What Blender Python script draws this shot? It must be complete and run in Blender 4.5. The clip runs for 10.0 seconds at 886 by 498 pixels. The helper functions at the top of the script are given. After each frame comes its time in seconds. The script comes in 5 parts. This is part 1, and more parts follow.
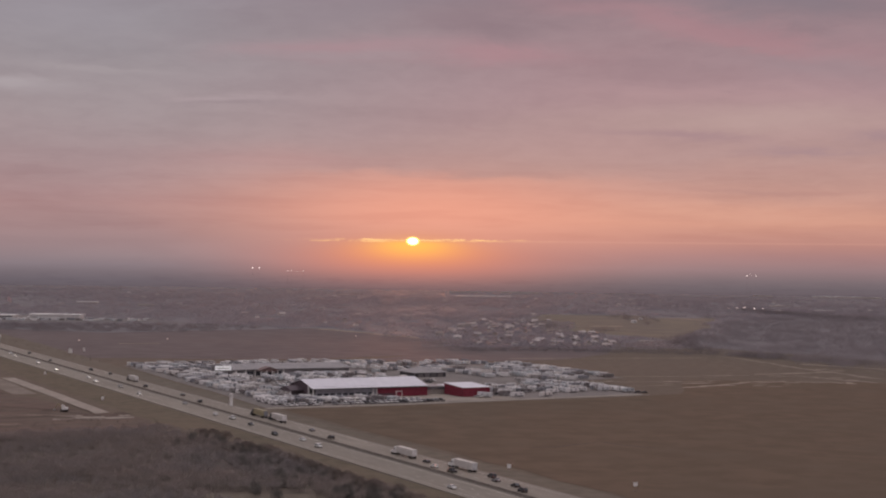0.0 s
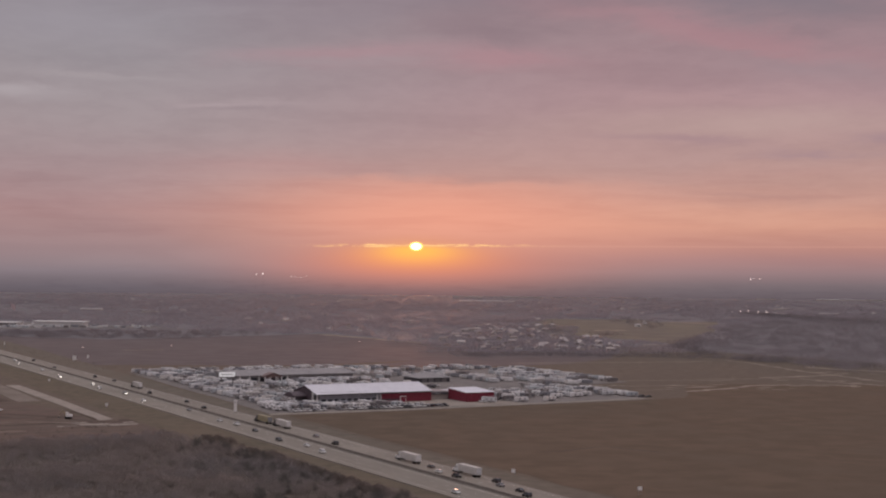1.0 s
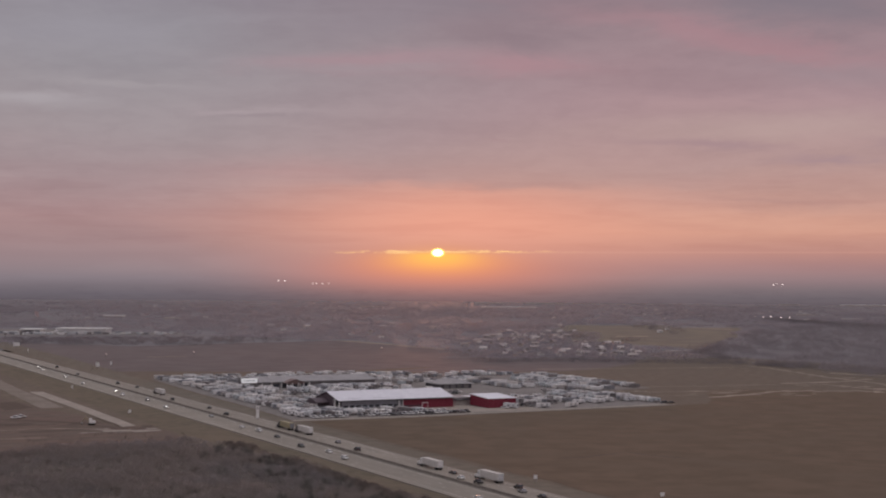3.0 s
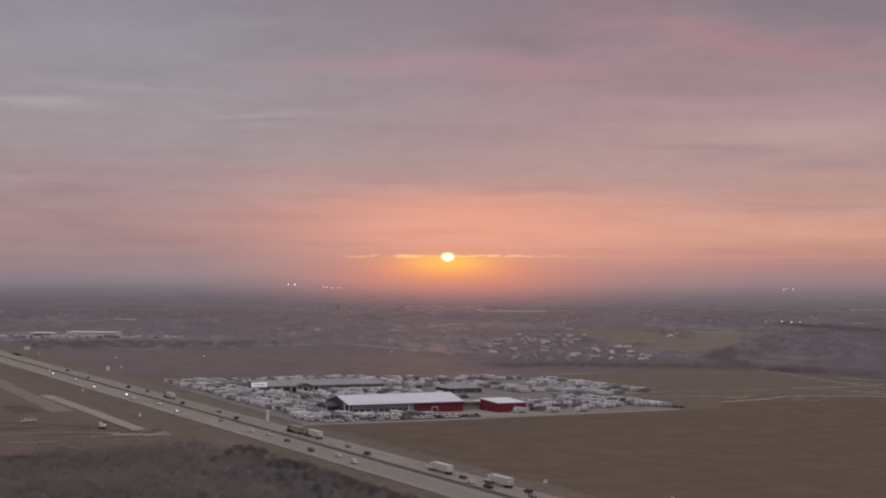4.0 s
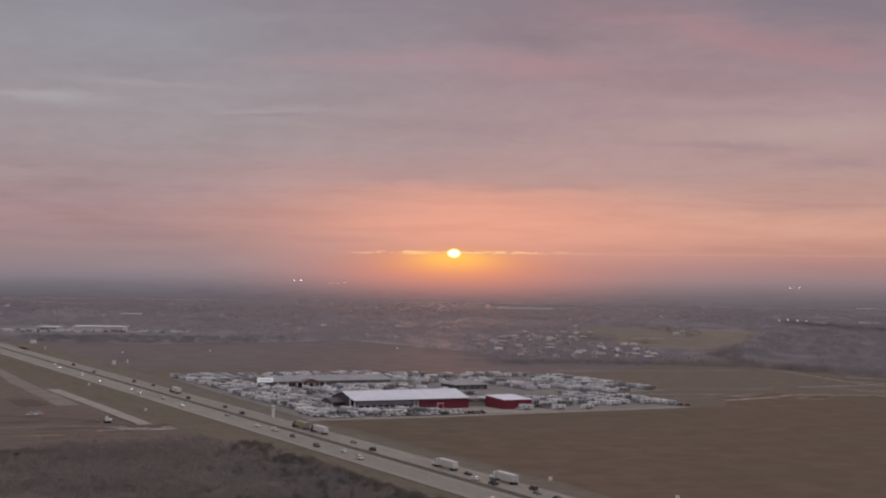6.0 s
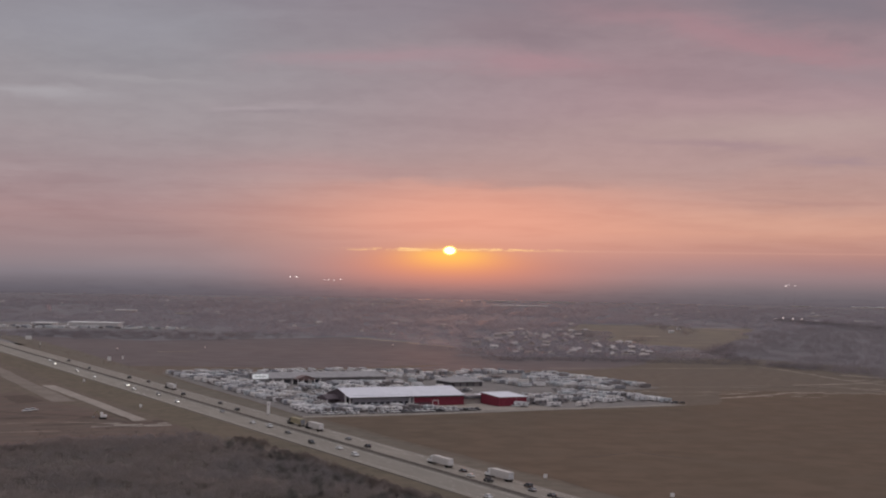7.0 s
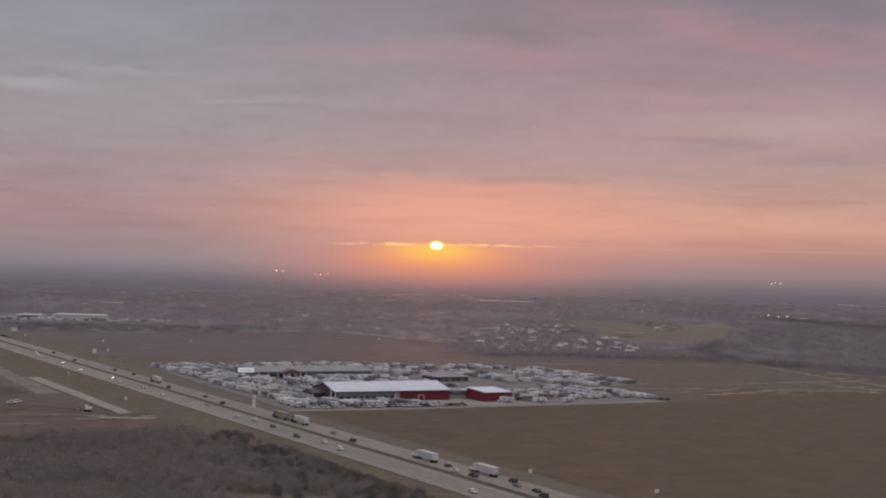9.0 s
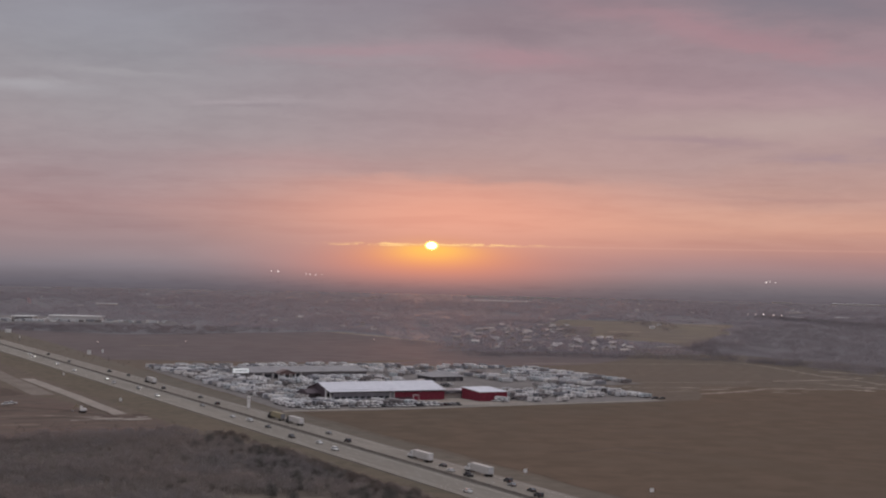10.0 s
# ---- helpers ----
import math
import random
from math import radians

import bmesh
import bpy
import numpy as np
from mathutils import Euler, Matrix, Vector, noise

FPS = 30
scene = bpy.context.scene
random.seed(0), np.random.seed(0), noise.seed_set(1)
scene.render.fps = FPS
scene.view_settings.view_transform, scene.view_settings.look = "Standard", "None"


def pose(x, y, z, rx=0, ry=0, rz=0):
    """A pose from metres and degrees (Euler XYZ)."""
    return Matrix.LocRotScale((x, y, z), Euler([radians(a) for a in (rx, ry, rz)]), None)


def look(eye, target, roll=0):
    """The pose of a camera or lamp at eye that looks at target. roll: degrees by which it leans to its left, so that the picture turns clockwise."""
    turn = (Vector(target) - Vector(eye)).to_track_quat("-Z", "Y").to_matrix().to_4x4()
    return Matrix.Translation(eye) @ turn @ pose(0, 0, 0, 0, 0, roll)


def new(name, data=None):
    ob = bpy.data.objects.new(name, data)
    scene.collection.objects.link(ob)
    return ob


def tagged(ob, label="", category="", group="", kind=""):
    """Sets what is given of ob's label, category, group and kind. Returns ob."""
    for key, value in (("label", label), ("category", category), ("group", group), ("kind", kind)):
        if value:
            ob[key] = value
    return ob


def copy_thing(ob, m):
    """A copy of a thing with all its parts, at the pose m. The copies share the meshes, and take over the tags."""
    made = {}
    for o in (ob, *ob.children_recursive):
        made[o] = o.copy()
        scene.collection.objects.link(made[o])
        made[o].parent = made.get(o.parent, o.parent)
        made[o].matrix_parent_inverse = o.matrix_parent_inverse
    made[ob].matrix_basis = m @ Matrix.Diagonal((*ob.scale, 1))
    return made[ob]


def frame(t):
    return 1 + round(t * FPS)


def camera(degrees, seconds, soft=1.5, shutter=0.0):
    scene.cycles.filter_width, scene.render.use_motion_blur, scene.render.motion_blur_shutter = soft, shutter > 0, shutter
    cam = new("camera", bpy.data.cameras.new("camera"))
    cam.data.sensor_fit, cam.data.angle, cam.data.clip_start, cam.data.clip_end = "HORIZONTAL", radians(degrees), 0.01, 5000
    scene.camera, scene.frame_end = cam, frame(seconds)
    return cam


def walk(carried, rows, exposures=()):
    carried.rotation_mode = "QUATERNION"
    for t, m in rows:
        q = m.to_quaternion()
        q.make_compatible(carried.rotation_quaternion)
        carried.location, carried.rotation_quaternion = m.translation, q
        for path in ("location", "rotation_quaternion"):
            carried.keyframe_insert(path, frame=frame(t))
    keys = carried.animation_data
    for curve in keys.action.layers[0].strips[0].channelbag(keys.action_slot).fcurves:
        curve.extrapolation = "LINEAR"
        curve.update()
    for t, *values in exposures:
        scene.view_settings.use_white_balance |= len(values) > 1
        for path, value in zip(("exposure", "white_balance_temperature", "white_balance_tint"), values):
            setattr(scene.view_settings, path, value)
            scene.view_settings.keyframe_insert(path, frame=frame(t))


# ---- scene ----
cam = camera(33.57, 10.0, soft=2.1)
# seconds, x, y, z, pitch, roll, yaw
PATH = [
    (0.0, 0.00, 0.00, 85.00, 0.639, -0.870, 0.000),
    (0.5, 0.06, -0.11, 85.02, 0.724, -0.747, 0.056),
    (1.0, 0.12, -0.25, 85.01, 0.834, -0.558, 0.137),
    (1.5, 0.13, -0.35, 84.97, 0.930, -0.408, 0.299),
    (2.0, 0.18, -0.39, 84.91, 0.957, -0.411, 0.531),
    (2.5, 0.22, -0.42, 84.87, 0.995, -0.414, 0.768),
    (4.0, 0.14, -0.47, 84.88, 1.235, -0.499, 1.371),
    (4.5, 0.10, -0.52, 84.92, 1.259, -0.528, 1.536),
    (5.0, 0.07, -0.59, 84.97, 1.187, -0.560, 1.654),
    (5.5, 0.03, -0.64, 84.96, 1.122, -0.762, 1.697),
    (7.0, 0.05, -0.62, 84.94, 0.981, -1.025, 1.438),
    (7.5, 0.03, -0.60, 84.92, 0.876, -1.198, 1.342),
    (8.0, -0.02, -0.56, 84.88, 0.848, -1.392, 1.221),
    (8.5, -0.06, -0.51, 84.85, 0.805, -1.499, 1.072),
    (9.0, 0.03, -0.47, 84.81, 0.800, -1.479, 0.917),
    (9.5, 0.19, -0.41, 84.78, 0.807, -1.366, 0.798),
    (10.0, 0.38, -0.35, 84.77, 0.802, -1.276, 0.726),
]
walk(cam, [(t, pose(x, y, z, 90 + p, r, w)) for t, x, y, z, p, r, w in PATH],
     [(0.0, 0.0, 6750, 12.8), (2.5, 0.0, 6555, 9.9), (5.0, 0.0, 6465, 7.9), (10.0, 0.03, 6290, 4.5)])

# ---- light: a veiled sunset under broken high cloud ----
SUN_AZ, SUN_EL = radians(-1.195), radians(0.925)      # from +y towards +x, and above level


def srgb(r, g, b):
    return tuple(((c / 255 / 12.92) if c <= 10 else ((c / 255 + 0.055) / 1.055) ** 2.4) for c in (r, g, b)) + (1.0,)


class Nodes:
    """Short hand for a node tree."""

    def __init__(self, tree):
        self.tree = tree

    def add(self, kind):
        return self.tree.nodes.new(kind)

    def put(self, socket, value):
        if isinstance(value, bpy.types.NodeSocket):
            self.tree.links.new(value, socket)
        elif value is not None:
            socket.default_value = value

    def math(self, op, a, b=None, c=None, clamp=False):
        n = self.add("ShaderNodeMath")
        n.operation, n.use_clamp = op, clamp
        for s, v in zip(n.inputs, (a, b, c)):
            self.put(s, v)
        return n.outputs[0]

    def span(self, value, lo, hi, to_lo=0.0, to_hi=1.0, smooth=True):
        n = self.add("ShaderNodeMapRange")
        n.interpolation_type = "SMOOTHSTEP" if smooth else "LINEAR"
        for s, v in zip(n.inputs, (value, lo, hi, to_lo, to_hi)):
            self.put(s, v)
        return n.outputs[0]

    def mix(self, fac, a, b, mode="MIX"):
        n = self.add("ShaderNodeMix")
        n.data_type, n.blend_type = "RGBA", mode
        self.put(n.inputs[0], fac)
        self.put(n.inputs[6], a)
        self.put(n.inputs[7], b)
        return n.outputs[2]

    def noise(self, vector, scale, detail=4.0, rough=0.55, distortion=0.0):
        n = self.add("ShaderNodeTexNoise")
        self.put(n.inputs["Vector"], vector)
        n.inputs["Scale"].default_value, n.inputs["Detail"].default_value = scale, detail
        n.inputs["Roughness"].default_value, n.inputs["Distortion"].default_value = rough, distortion
        return n.outputs[0]

    def ramp(self, fac, stops):
        n = self.add("ShaderNodeValToRGB")
        e = n.color_ramp.elements
        while len(e) < len(stops):
            e.new(0.5)
        for el, (p, c) in zip(e, stops):
            el.position, el.color = p, c
        self.put(n.inputs[0], fac)
        return n.outputs[0]

    def vector(self, x, y, z):
        n = self.add("ShaderNodeCombineXYZ")
        for s, v in zip(n.inputs, (x, y, z)):
            self.put(s, v)
        return n.outputs[0]


def make_world():
    world = bpy.data.worlds.new("sunset_sky")
    scene.world = world
    world.use_nodes = True
    world.node_tree.nodes.clear()
    k = Nodes(world.node_tree)
    co = k.add("ShaderNodeTexCoord").outputs["Generated"]
    sep = k.add("ShaderNodeSeparateXYZ")
    k.put(sep.inputs[0], co)
    x, y, z = sep.outputs
    el = k.math("MULTIPLY", k.math("ARCSINE", z), 57.2958)                       # degrees above level
    az = k.math("MULTIPLY", k.math("SUBTRACT", k.math("ARCTAN2", x, y), SUN_AZ), 57.2958)   # degrees right of the sun
    # cloud forms: long flat streaks, seen almost edge on
    wide = k.noise(k.vector(k.math("MULTIPLY", az, 0.07), k.math("MULTIPLY", el, 0.30), 3.0), 1.0, 4.0, 0.5, 0.5)
    fine = k.noise(k.vector(k.math("MULTIPLY", az, 0.16), k.math("MULTIPLY", el, 0.95), 9.0), 1.0, 5.0, 0.55, 0.5)
    warp = k.noise(k.vector(k.math("MULTIPLY", az, 0.30), k.math("MULTIPLY", el, 0.9), 61.0), 1.0, 4.0, 0.6, 0.3)
    bent = k.math("ADD", el, k.math("MULTIPLY", k.math("SUBTRACT", wide, 0.5), k.span(el, 0.8, 5.0, 0.0, 3.2)))
    up = k.math("DIVIDE", k.math("ADD", bent, 2.0), 14.0)

    def at(deg):
        return (deg + 2.0) / 14.0
    cool = k.ramp(up, [(at(-1.0), srgb(98, 91, 98)), (at(-0.75), srgb(104, 97, 105)), (at(-0.45), srgb(116, 107, 114)), (at(-0.15), srgb(131, 120, 127)), (at(0.2), srgb(144, 128, 133)),
                       (at(0.5), srgb(150, 130, 134)), (at(1.2), srgb(157, 131, 133)), (at(2.2), srgb(165, 135, 136)), (at(3.6), srgb(163, 142, 145)),
                       (at(5.5), srgb(157, 145, 149)), (at(8.0), srgb(149, 143, 149)), (at(11.0), srgb(140, 135, 144))])
    warm = k.ramp(up, [(at(-1.0), srgb(100, 91, 97)), (at(-0.72), srgb(107, 98, 104)), (at(-0.42), srgb(121, 108, 113)), (at(0.0), srgb(147, 123, 126)),
                       (at(0.5), srgb(165, 128, 127)), (at(1.0), srgb(184, 136, 127)), (at(1.8), srgb(203, 151, 134)), (at(2.7), srgb(193, 150, 139)),
                       (at(4.2), srgb(178, 147, 144)), (at(7.0), srgb(164, 137, 142)), (at(11.0), srgb(141, 122, 130))])
    side = k.math("ADD", k.span(az, -13.0, 9.0), k.math("MULTIPLY", k.math("SUBTRACT", wide, 0.5), 0.5))
    sky = k.mix(k.math("MULTIPLY", side, k.span(az, 150.0, 40.0), clamp=True), cool, warm)
    sky = k.mix(k.span(fine, 0.34, 0.70, 0.0, 0.16), sky, k.mix(1.0, sky, srgb(205, 200, 203), "MULTIPLY"))
    mottle = k.noise(k.vector(k.math("MULTIPLY", az, 0.85), k.math("MULTIPLY", el, 2.6), 33.0), 1.0, 4.0, 0.6, 0.4)
    sky = k.mix(k.math("MULTIPLY", k.span(mottle, 0.35, 0.68, 0.0, 0.11), k.span(el, 0.8, 3.5)), sky, k.mix(1.0, sky, srgb(212, 206, 212), "MULTIPLY"))

    def bell(v, width):
        q = k.math("DIVIDE", v, width)
        return k.math("EXPONENT", k.math("MULTIPLY", k.math("MULTIPLY", q, q), -1.0))
    # banks of rose, grey and pale cloud: place, half width and height, slope, colour, amount
    waz = k.math("ADD", az, k.math("MULTIPLY", k.math("SUBTRACT", warp, 0.5), 6.0))
    wel = k.math("ADD", el, k.math("ADD", k.math("MULTIPLY", k.math("SUBTRACT", fine, 0.5), 0.9), k.math("MULTIPLY", k.math("SUBTRACT", warp, 0.5), 0.8)))
    for az0, el0, half_az, half_el, slope, colour, amount in (
            (3.0, 9.3, 2.3, 0.75, -0.06, (134, 116, 124), 0.70), (0.0, 10.6, 4.5, 0.5, 0.0, (134, 122, 131), 0.6), (-2.4, 9.9, 2.2, 0.55, 0.12, (140, 129, 138), 0.5),
            (3.2, 8.3, 2.6, 0.40, -0.03, (174, 131, 139), 0.50), (-3.0, 8.35, 3.6, 0.38, 0.04, (169, 134, 142), 0.5), (14.2, 10.5, 4.6, 0.85, -0.12, (124, 116, 126), 0.75),
            (10.6, 9.4, 5.5, 0.48, -0.17, (171, 128, 136), 0.45), (13.5, 8.5, 4.0, 0.30, -0.16, (168, 128, 135), 0.45), (15.5, 7.7, 3.2, 0.42, -0.10, (149, 132, 139), 0.45),
            (12.0, 6.7, 5.0, 0.35, -0.04, (176, 146, 148), 0.45), (13.0, 5.7, 5.2, 0.50, 0.0, (184, 160, 155), 0.45), (10.4, 5.15, 2.6, 0.22, -0.05, (156, 129, 135), 0.65),
            (15.0, 4.6, 1.8, 0.15, -0.02, (158, 132, 139), 0.6), (17.6, 5.05, 1.2, 0.2, 0.0, (152, 128, 136), 0.6), (1.7, 5.25, 0.7, 0.07, -0.03, (163, 134, 137), 0.5),
            (-15.8, 6.6, 2.4, 0.26, -0.02, (170, 163, 168), 0.6), (-12.5, 7.2, 2.6, 0.12, -0.03, (164, 156, 160), 0.4), (-7.4, 6.32, 1.8, 0.15, 0.01, (172, 157, 162), 0.38),
            (-7.0, 6.12, 1.3, 0.09, 0.0, (144, 130, 136), 0.55), (-14.0, 9.2, 5.0, 1.0, 0.0, (149, 145, 155), 0.45), (-6.0, 4.0, 4.5, 0.45, 0.02, (178, 142, 143), 0.35),
            (12.6, 2.2, 6.0, 0.42, -0.02, (214, 162, 142), 0.55), (12.5, 3.0, 3.0, 0.10, -0.04, (176, 138, 132), 0.6), (4.0, 4.0, 4.5, 0.22, -0.02, (176, 146, 143), 0.4)):
        q1 = k.math("SUBTRACT", waz, az0)
        q2 = k.math("SUBTRACT", k.math("SUBTRACT", wel, el0), k.math("MULTIPLY", q1, slope))
        near_it = k.math("MULTIPLY", bell(q1, half_az), bell(q2, half_el))
        sky = k.mix(k.math("MULTIPLY", near_it, amount), sky, srgb(*colour))
    # the glow round the sun, cut off above by the base of the grey cloud
    above = k.math("SUBTRACT", el, math.degrees(SUN_EL))
    base = k.math("ADD", k.math("ADD", el, k.math("MULTIPLY", az, 0.015)), k.math("MULTIPLY", k.math("SUBTRACT", warp, 0.5), 1.1))
    lid = k.math("SUBTRACT", 1.0, k.math("MULTIPLY", k.span(base, 3.30, 3.75), k.span(az, -7.0, -1.0, 0.15, 0.62)))
    far_glow = k.math("MULTIPLY", k.math("MULTIPLY", bell(k.math("SUBTRACT", az, 0.8), 7.2), bell(k.math("SUBTRACT", el, 2.1), 1.75)), lid)
    sky = k.mix(k.math("MULTIPLY", far_glow, 0.80), sky, srgb(235, 162, 138))
    band = k.noise(k.vector(k.math("MULTIPLY", az, 0.22), k.math("MULTIPLY", el, 2.3), 84.0), 1.0, 4.0, 0.6, 0.3)
    in_band = k.math("MULTIPLY", k.span(el, 0.9, 1.3), k.span(el, 5.0, 3.4))
    sky = k.mix(k.math("MULTIPLY", k.span(band, 0.40, 0.68, 0.0, 0.22), in_band), sky, k.mix(1.0, sky, srgb(226, 210, 214), "MULTIPLY"))
    under = k.math("MULTIPLY", bell(az, 5.2), bell(k.math("SUBTRACT", el, 0.12), 0.76))
    sky = k.mix(k.math("MULTIPLY", under, 0.76), sky, srgb(208, 128, 112))
    # below the lit edge the light floods out; above it the cloud holds it back
    below = k.span(above, 0.10, -0.10, 0.22, 1.0)
    low = k.math("MULTIPLY", k.math("MULTIPLY", bell(az, 2.6), bell(k.math("SUBTRACT", el, 0.55), 0.55)), k.span(above, 0.15, -0.10, 0.45, 1.0))
    sky = k.mix(k.math("MULTIPLY", low, 0.82), sky, srgb(250, 160, 98))
    near = k.math("MULTIPLY", k.math("MULTIPLY", bell(az, 1.45), bell(k.math("ADD", above, 0.14), 0.40)), below)
    sky = k.mix(k.math("MULTIPLY", near, 0.92), sky, srgb(255, 192, 92))
    # the lit edge of the cloud bank, and its faint run to the side
    line = k.math("ADD", k.math("SUBTRACT", above, 0.03), k.math("MULTIPLY", az, -0.004))
    run = k.math("MULTIPLY", bell(line, 0.035), k.math("MULTIPLY", k.span(az, 1.5, 6.0), k.span(az, 40.0, 12.0)))
    sky = k.mix(k.math("MULTIPLY", run, 0.16), sky, srgb(222, 170, 152))
    for height, seed, centre, half, lo, wide_edge in ((0.03, 5.0, 0.4, 2.6, 0.37, 0.022), (0.075, 21.0, 2.2, 1.9, 0.42, 0.024), (-0.02, 38.0, -2.0, 1.7, 0.42, 0.022), (0.055, 71.0, -1.6, 1.2, 0.44, 0.024)):
        wave = k.math("MULTIPLY", k.math("SUBTRACT", k.noise(k.vector(k.math("MULTIPLY", az, 0.9), 0.0, seed), 1.0, 4.0, 0.6), 0.5), 0.13)
        edge = bell(k.math("ADD", k.math("SUBTRACT", above, height), wave), wide_edge)
        torn = k.span(k.noise(k.vector(k.math("MULTIPLY", az, 1.0), 0.0, seed + 50.0), 1.0, 4.0, 0.65), lo, lo + 0.16)
        edge = k.math("MULTIPLY", edge, k.math("MULTIPLY", bell(k.math("SUBTRACT", az, centre), half), torn))
        sky = k.mix(edge, sky, (1.04, 0.64, 0.27, 1.0))
    # woods and roofs of the farthest plain, sunk in haze
    distance = k.noise(k.vector(k.math("MULTIPLY", az, 0.9), k.math("MULTIPLY", el, 9.0), 12.0), 1.0, 5.0, 0.65, 0.2)
    sky = k.mix(k.math("MULTIPLY", k.span(distance, 0.45, 0.68, 0.0, 0.30), k.span(el, -0.25, -0.75)), sky, k.mix(1.0, sky, srgb(218, 214, 220), "MULTIPLY"))
    # the sun's disc, its top behind the cloud
    disc = k.math("POWER", k.math("ADD", k.math("POWER", k.math("DIVIDE", az, 0.222), 2.0), k.math("POWER", k.math("DIVIDE", above, 0.142), 2.0)), 0.5)
    sky = k.mix(k.span(disc, 1.5, 0.9), sky, (1.5, 0.88, 0.20, 1.0))
    sky = k.mix(k.span(disc, 1.1, 0.7), sky, (4.5, 3.6, 1.5, 1.0))
    # overhead the cloud is thinner and paler
    sky = k.mix(k.span(el, 14.0, 50.0), sky, k.mix(k.span(wide, 0.3, 0.7), srgb(230, 223, 231), srgb(247, 239, 244)))
    clear = k.add("ShaderNodeTexSky")
    clear.sky_type, clear.sun_disc, clear.sun_elevation, clear.sun_rotation = "NISHITA", False, SUN_EL, SUN_AZ
    hazed = k.mix(1.0, clear.outputs[0], (0.10, 0.10, 0.10, 1.0), "MULTIPLY")
    sky = k.mix(k.span(el, 10.0, 40.0, 0.0, 0.12), sky, hazed)
    bg = k.add("ShaderNodeBackground")
    k.put(bg.inputs[0], sky)
    bg.inputs[1].default_value = 1.09
    out = k.add("ShaderNodeOutputWorld")
    k.put(out.inputs[0], bg.outputs[0])


make_world()
sun_data = bpy.data.lights.new("sun", "SUN")
sun_data.energy, sun_data.angle, sun_data.color = 0.55, radians(4.0), (1.0, 0.36, 0.20)
sun = new("sun", sun_data)
sun_way = Vector((math.sin(SUN_AZ) * math.cos(SUN_EL), math.cos(SUN_AZ) * math.cos(SUN_EL), math.sin(SUN_EL)))
sun.matrix_world = look(sun_way * 100, (0, 0, 0))


# ---- materials ----
MATS = {}


def material(name, base, other=None, scale=1.0, rough=0.8, metal=0.0, big=None, bump=0.0, vary=0.0, sheen=0.0,
             island=0.0, spec=0.4, stretch=(1, 1, 1), sharp=(0.38, 0.64), emit=None, power=1.0, thin=0.0, palette=None, forward=0.0):
    """A surface with grain at one scale and patches at a larger one. Colours are linear."""
    m = bpy.data.materials.new(name)
    m.use_nodes = True
    m.node_tree.nodes.clear()
    k = Nodes(m.node_tree)
    p = k.add("ShaderNodeBsdfPrincipled")
    out = k.add("ShaderNodeOutputMaterial")
    k.put(out.inputs[0], p.outputs[0])
    co = k.add("ShaderNodeTexCoord").outputs["Object"]
    mp = k.add("ShaderNodeMapping")
    k.put(mp.inputs[0], co)
    mp.inputs[3].default_value = stretch
    co = mp.outputs[0]
    other = other or tuple(c * 0.72 for c in base)
    grain = k.noise(co, scale, 5.0, 0.62)
    colour = k.mix(k.span(grain, *sharp), (*base, 1), (*other, 1))
    if big:
        size, tint, amount = big
        patches = k.noise(co, size, 4.0, 0.55, 0.5)
        colour = k.mix(k.span(patches, 0.40, 0.66, 0.0, amount), colour, (*tint, 1))
    if palette:
        # each body has one of several paints
        r = k.add("ShaderNodeNewGeometry").outputs["Random Per Island"] if island else k.add("ShaderNodeObjectInfo").outputs["Random"]
        n = k.add("ShaderNodeValToRGB")
        n.color_ramp.interpolation = "CONSTANT"
        e = n.color_ramp.elements
        while len(e) < len(palette):
            e.new(0.5)
        for el, (p0, c) in zip(e, palette):
            el.position, el.color = p0, (*c, 1)
        k.put(n.inputs[0], r)
        colour = k.mix(1.0, colour, n.outputs[0], "MULTIPLY")
        vary = island = 0
    if vary:
        r = k.add("ShaderNodeObjectInfo").outputs["Random"]
        colour = k.mix(1.0, colour, k.ramp(r, [(0, (1 - vary, 1 - vary, 1 - vary, 1)), (0.5, (1, 1, 1, 1)), (1, (1 - vary * 0.6, 1 - vary * 0.7, 1 - vary * 0.8, 1))]), "MULTIPLY")
    if island:
        r = k.add("ShaderNodeNewGeometry").outputs["Random Per Island"]
        colour = k.mix(1.0, colour, k.ramp(r, [(0, (1 - island, 1 - island, 1 - island, 1)), (1, (1, 1, 1, 1))]), "MULTIPLY")
    k.put(p.inputs["Base Color"], colour)
    k.put(p.inputs["Roughness"], k.span(grain, 0.3, 0.7, max(rough - 0.08, 0.02), min(rough + 0.08, 1.0)))
    p.inputs["Metallic"].default_value = metal
    p.inputs["Specular IOR Level"].default_value = spec
    if sheen:
        p.inputs["Sheen Weight"].default_value = sheen
        p.inputs["Sheen Roughness"].default_value = 0.5
    if bump:
        b = k.add("ShaderNodeBump")
        b.inputs["Strength"].default_value, b.inputs["Distance"].default_value = 0.6, bump
        k.put(b.inputs["Height"], grain)
        k.put(p.inputs["Normal"], b.outputs[0])
    if emit:
        p.inputs["Emission Color"].default_value = (*emit, 1)
        p.inputs["Emission Strength"].default_value = power
    if thin:
        # light also comes through from behind
        back = k.add("ShaderNodeBsdfTranslucent")
        k.put(back.inputs[0], colour)
        both = k.add("ShaderNodeMixShader")
        both.inputs[0].default_value = thin
        k.put(both.inputs[1], p.outputs[0])
        k.put(both.inputs[2], back.outputs[0])
        k.put(out.inputs[0], both.outputs[0])
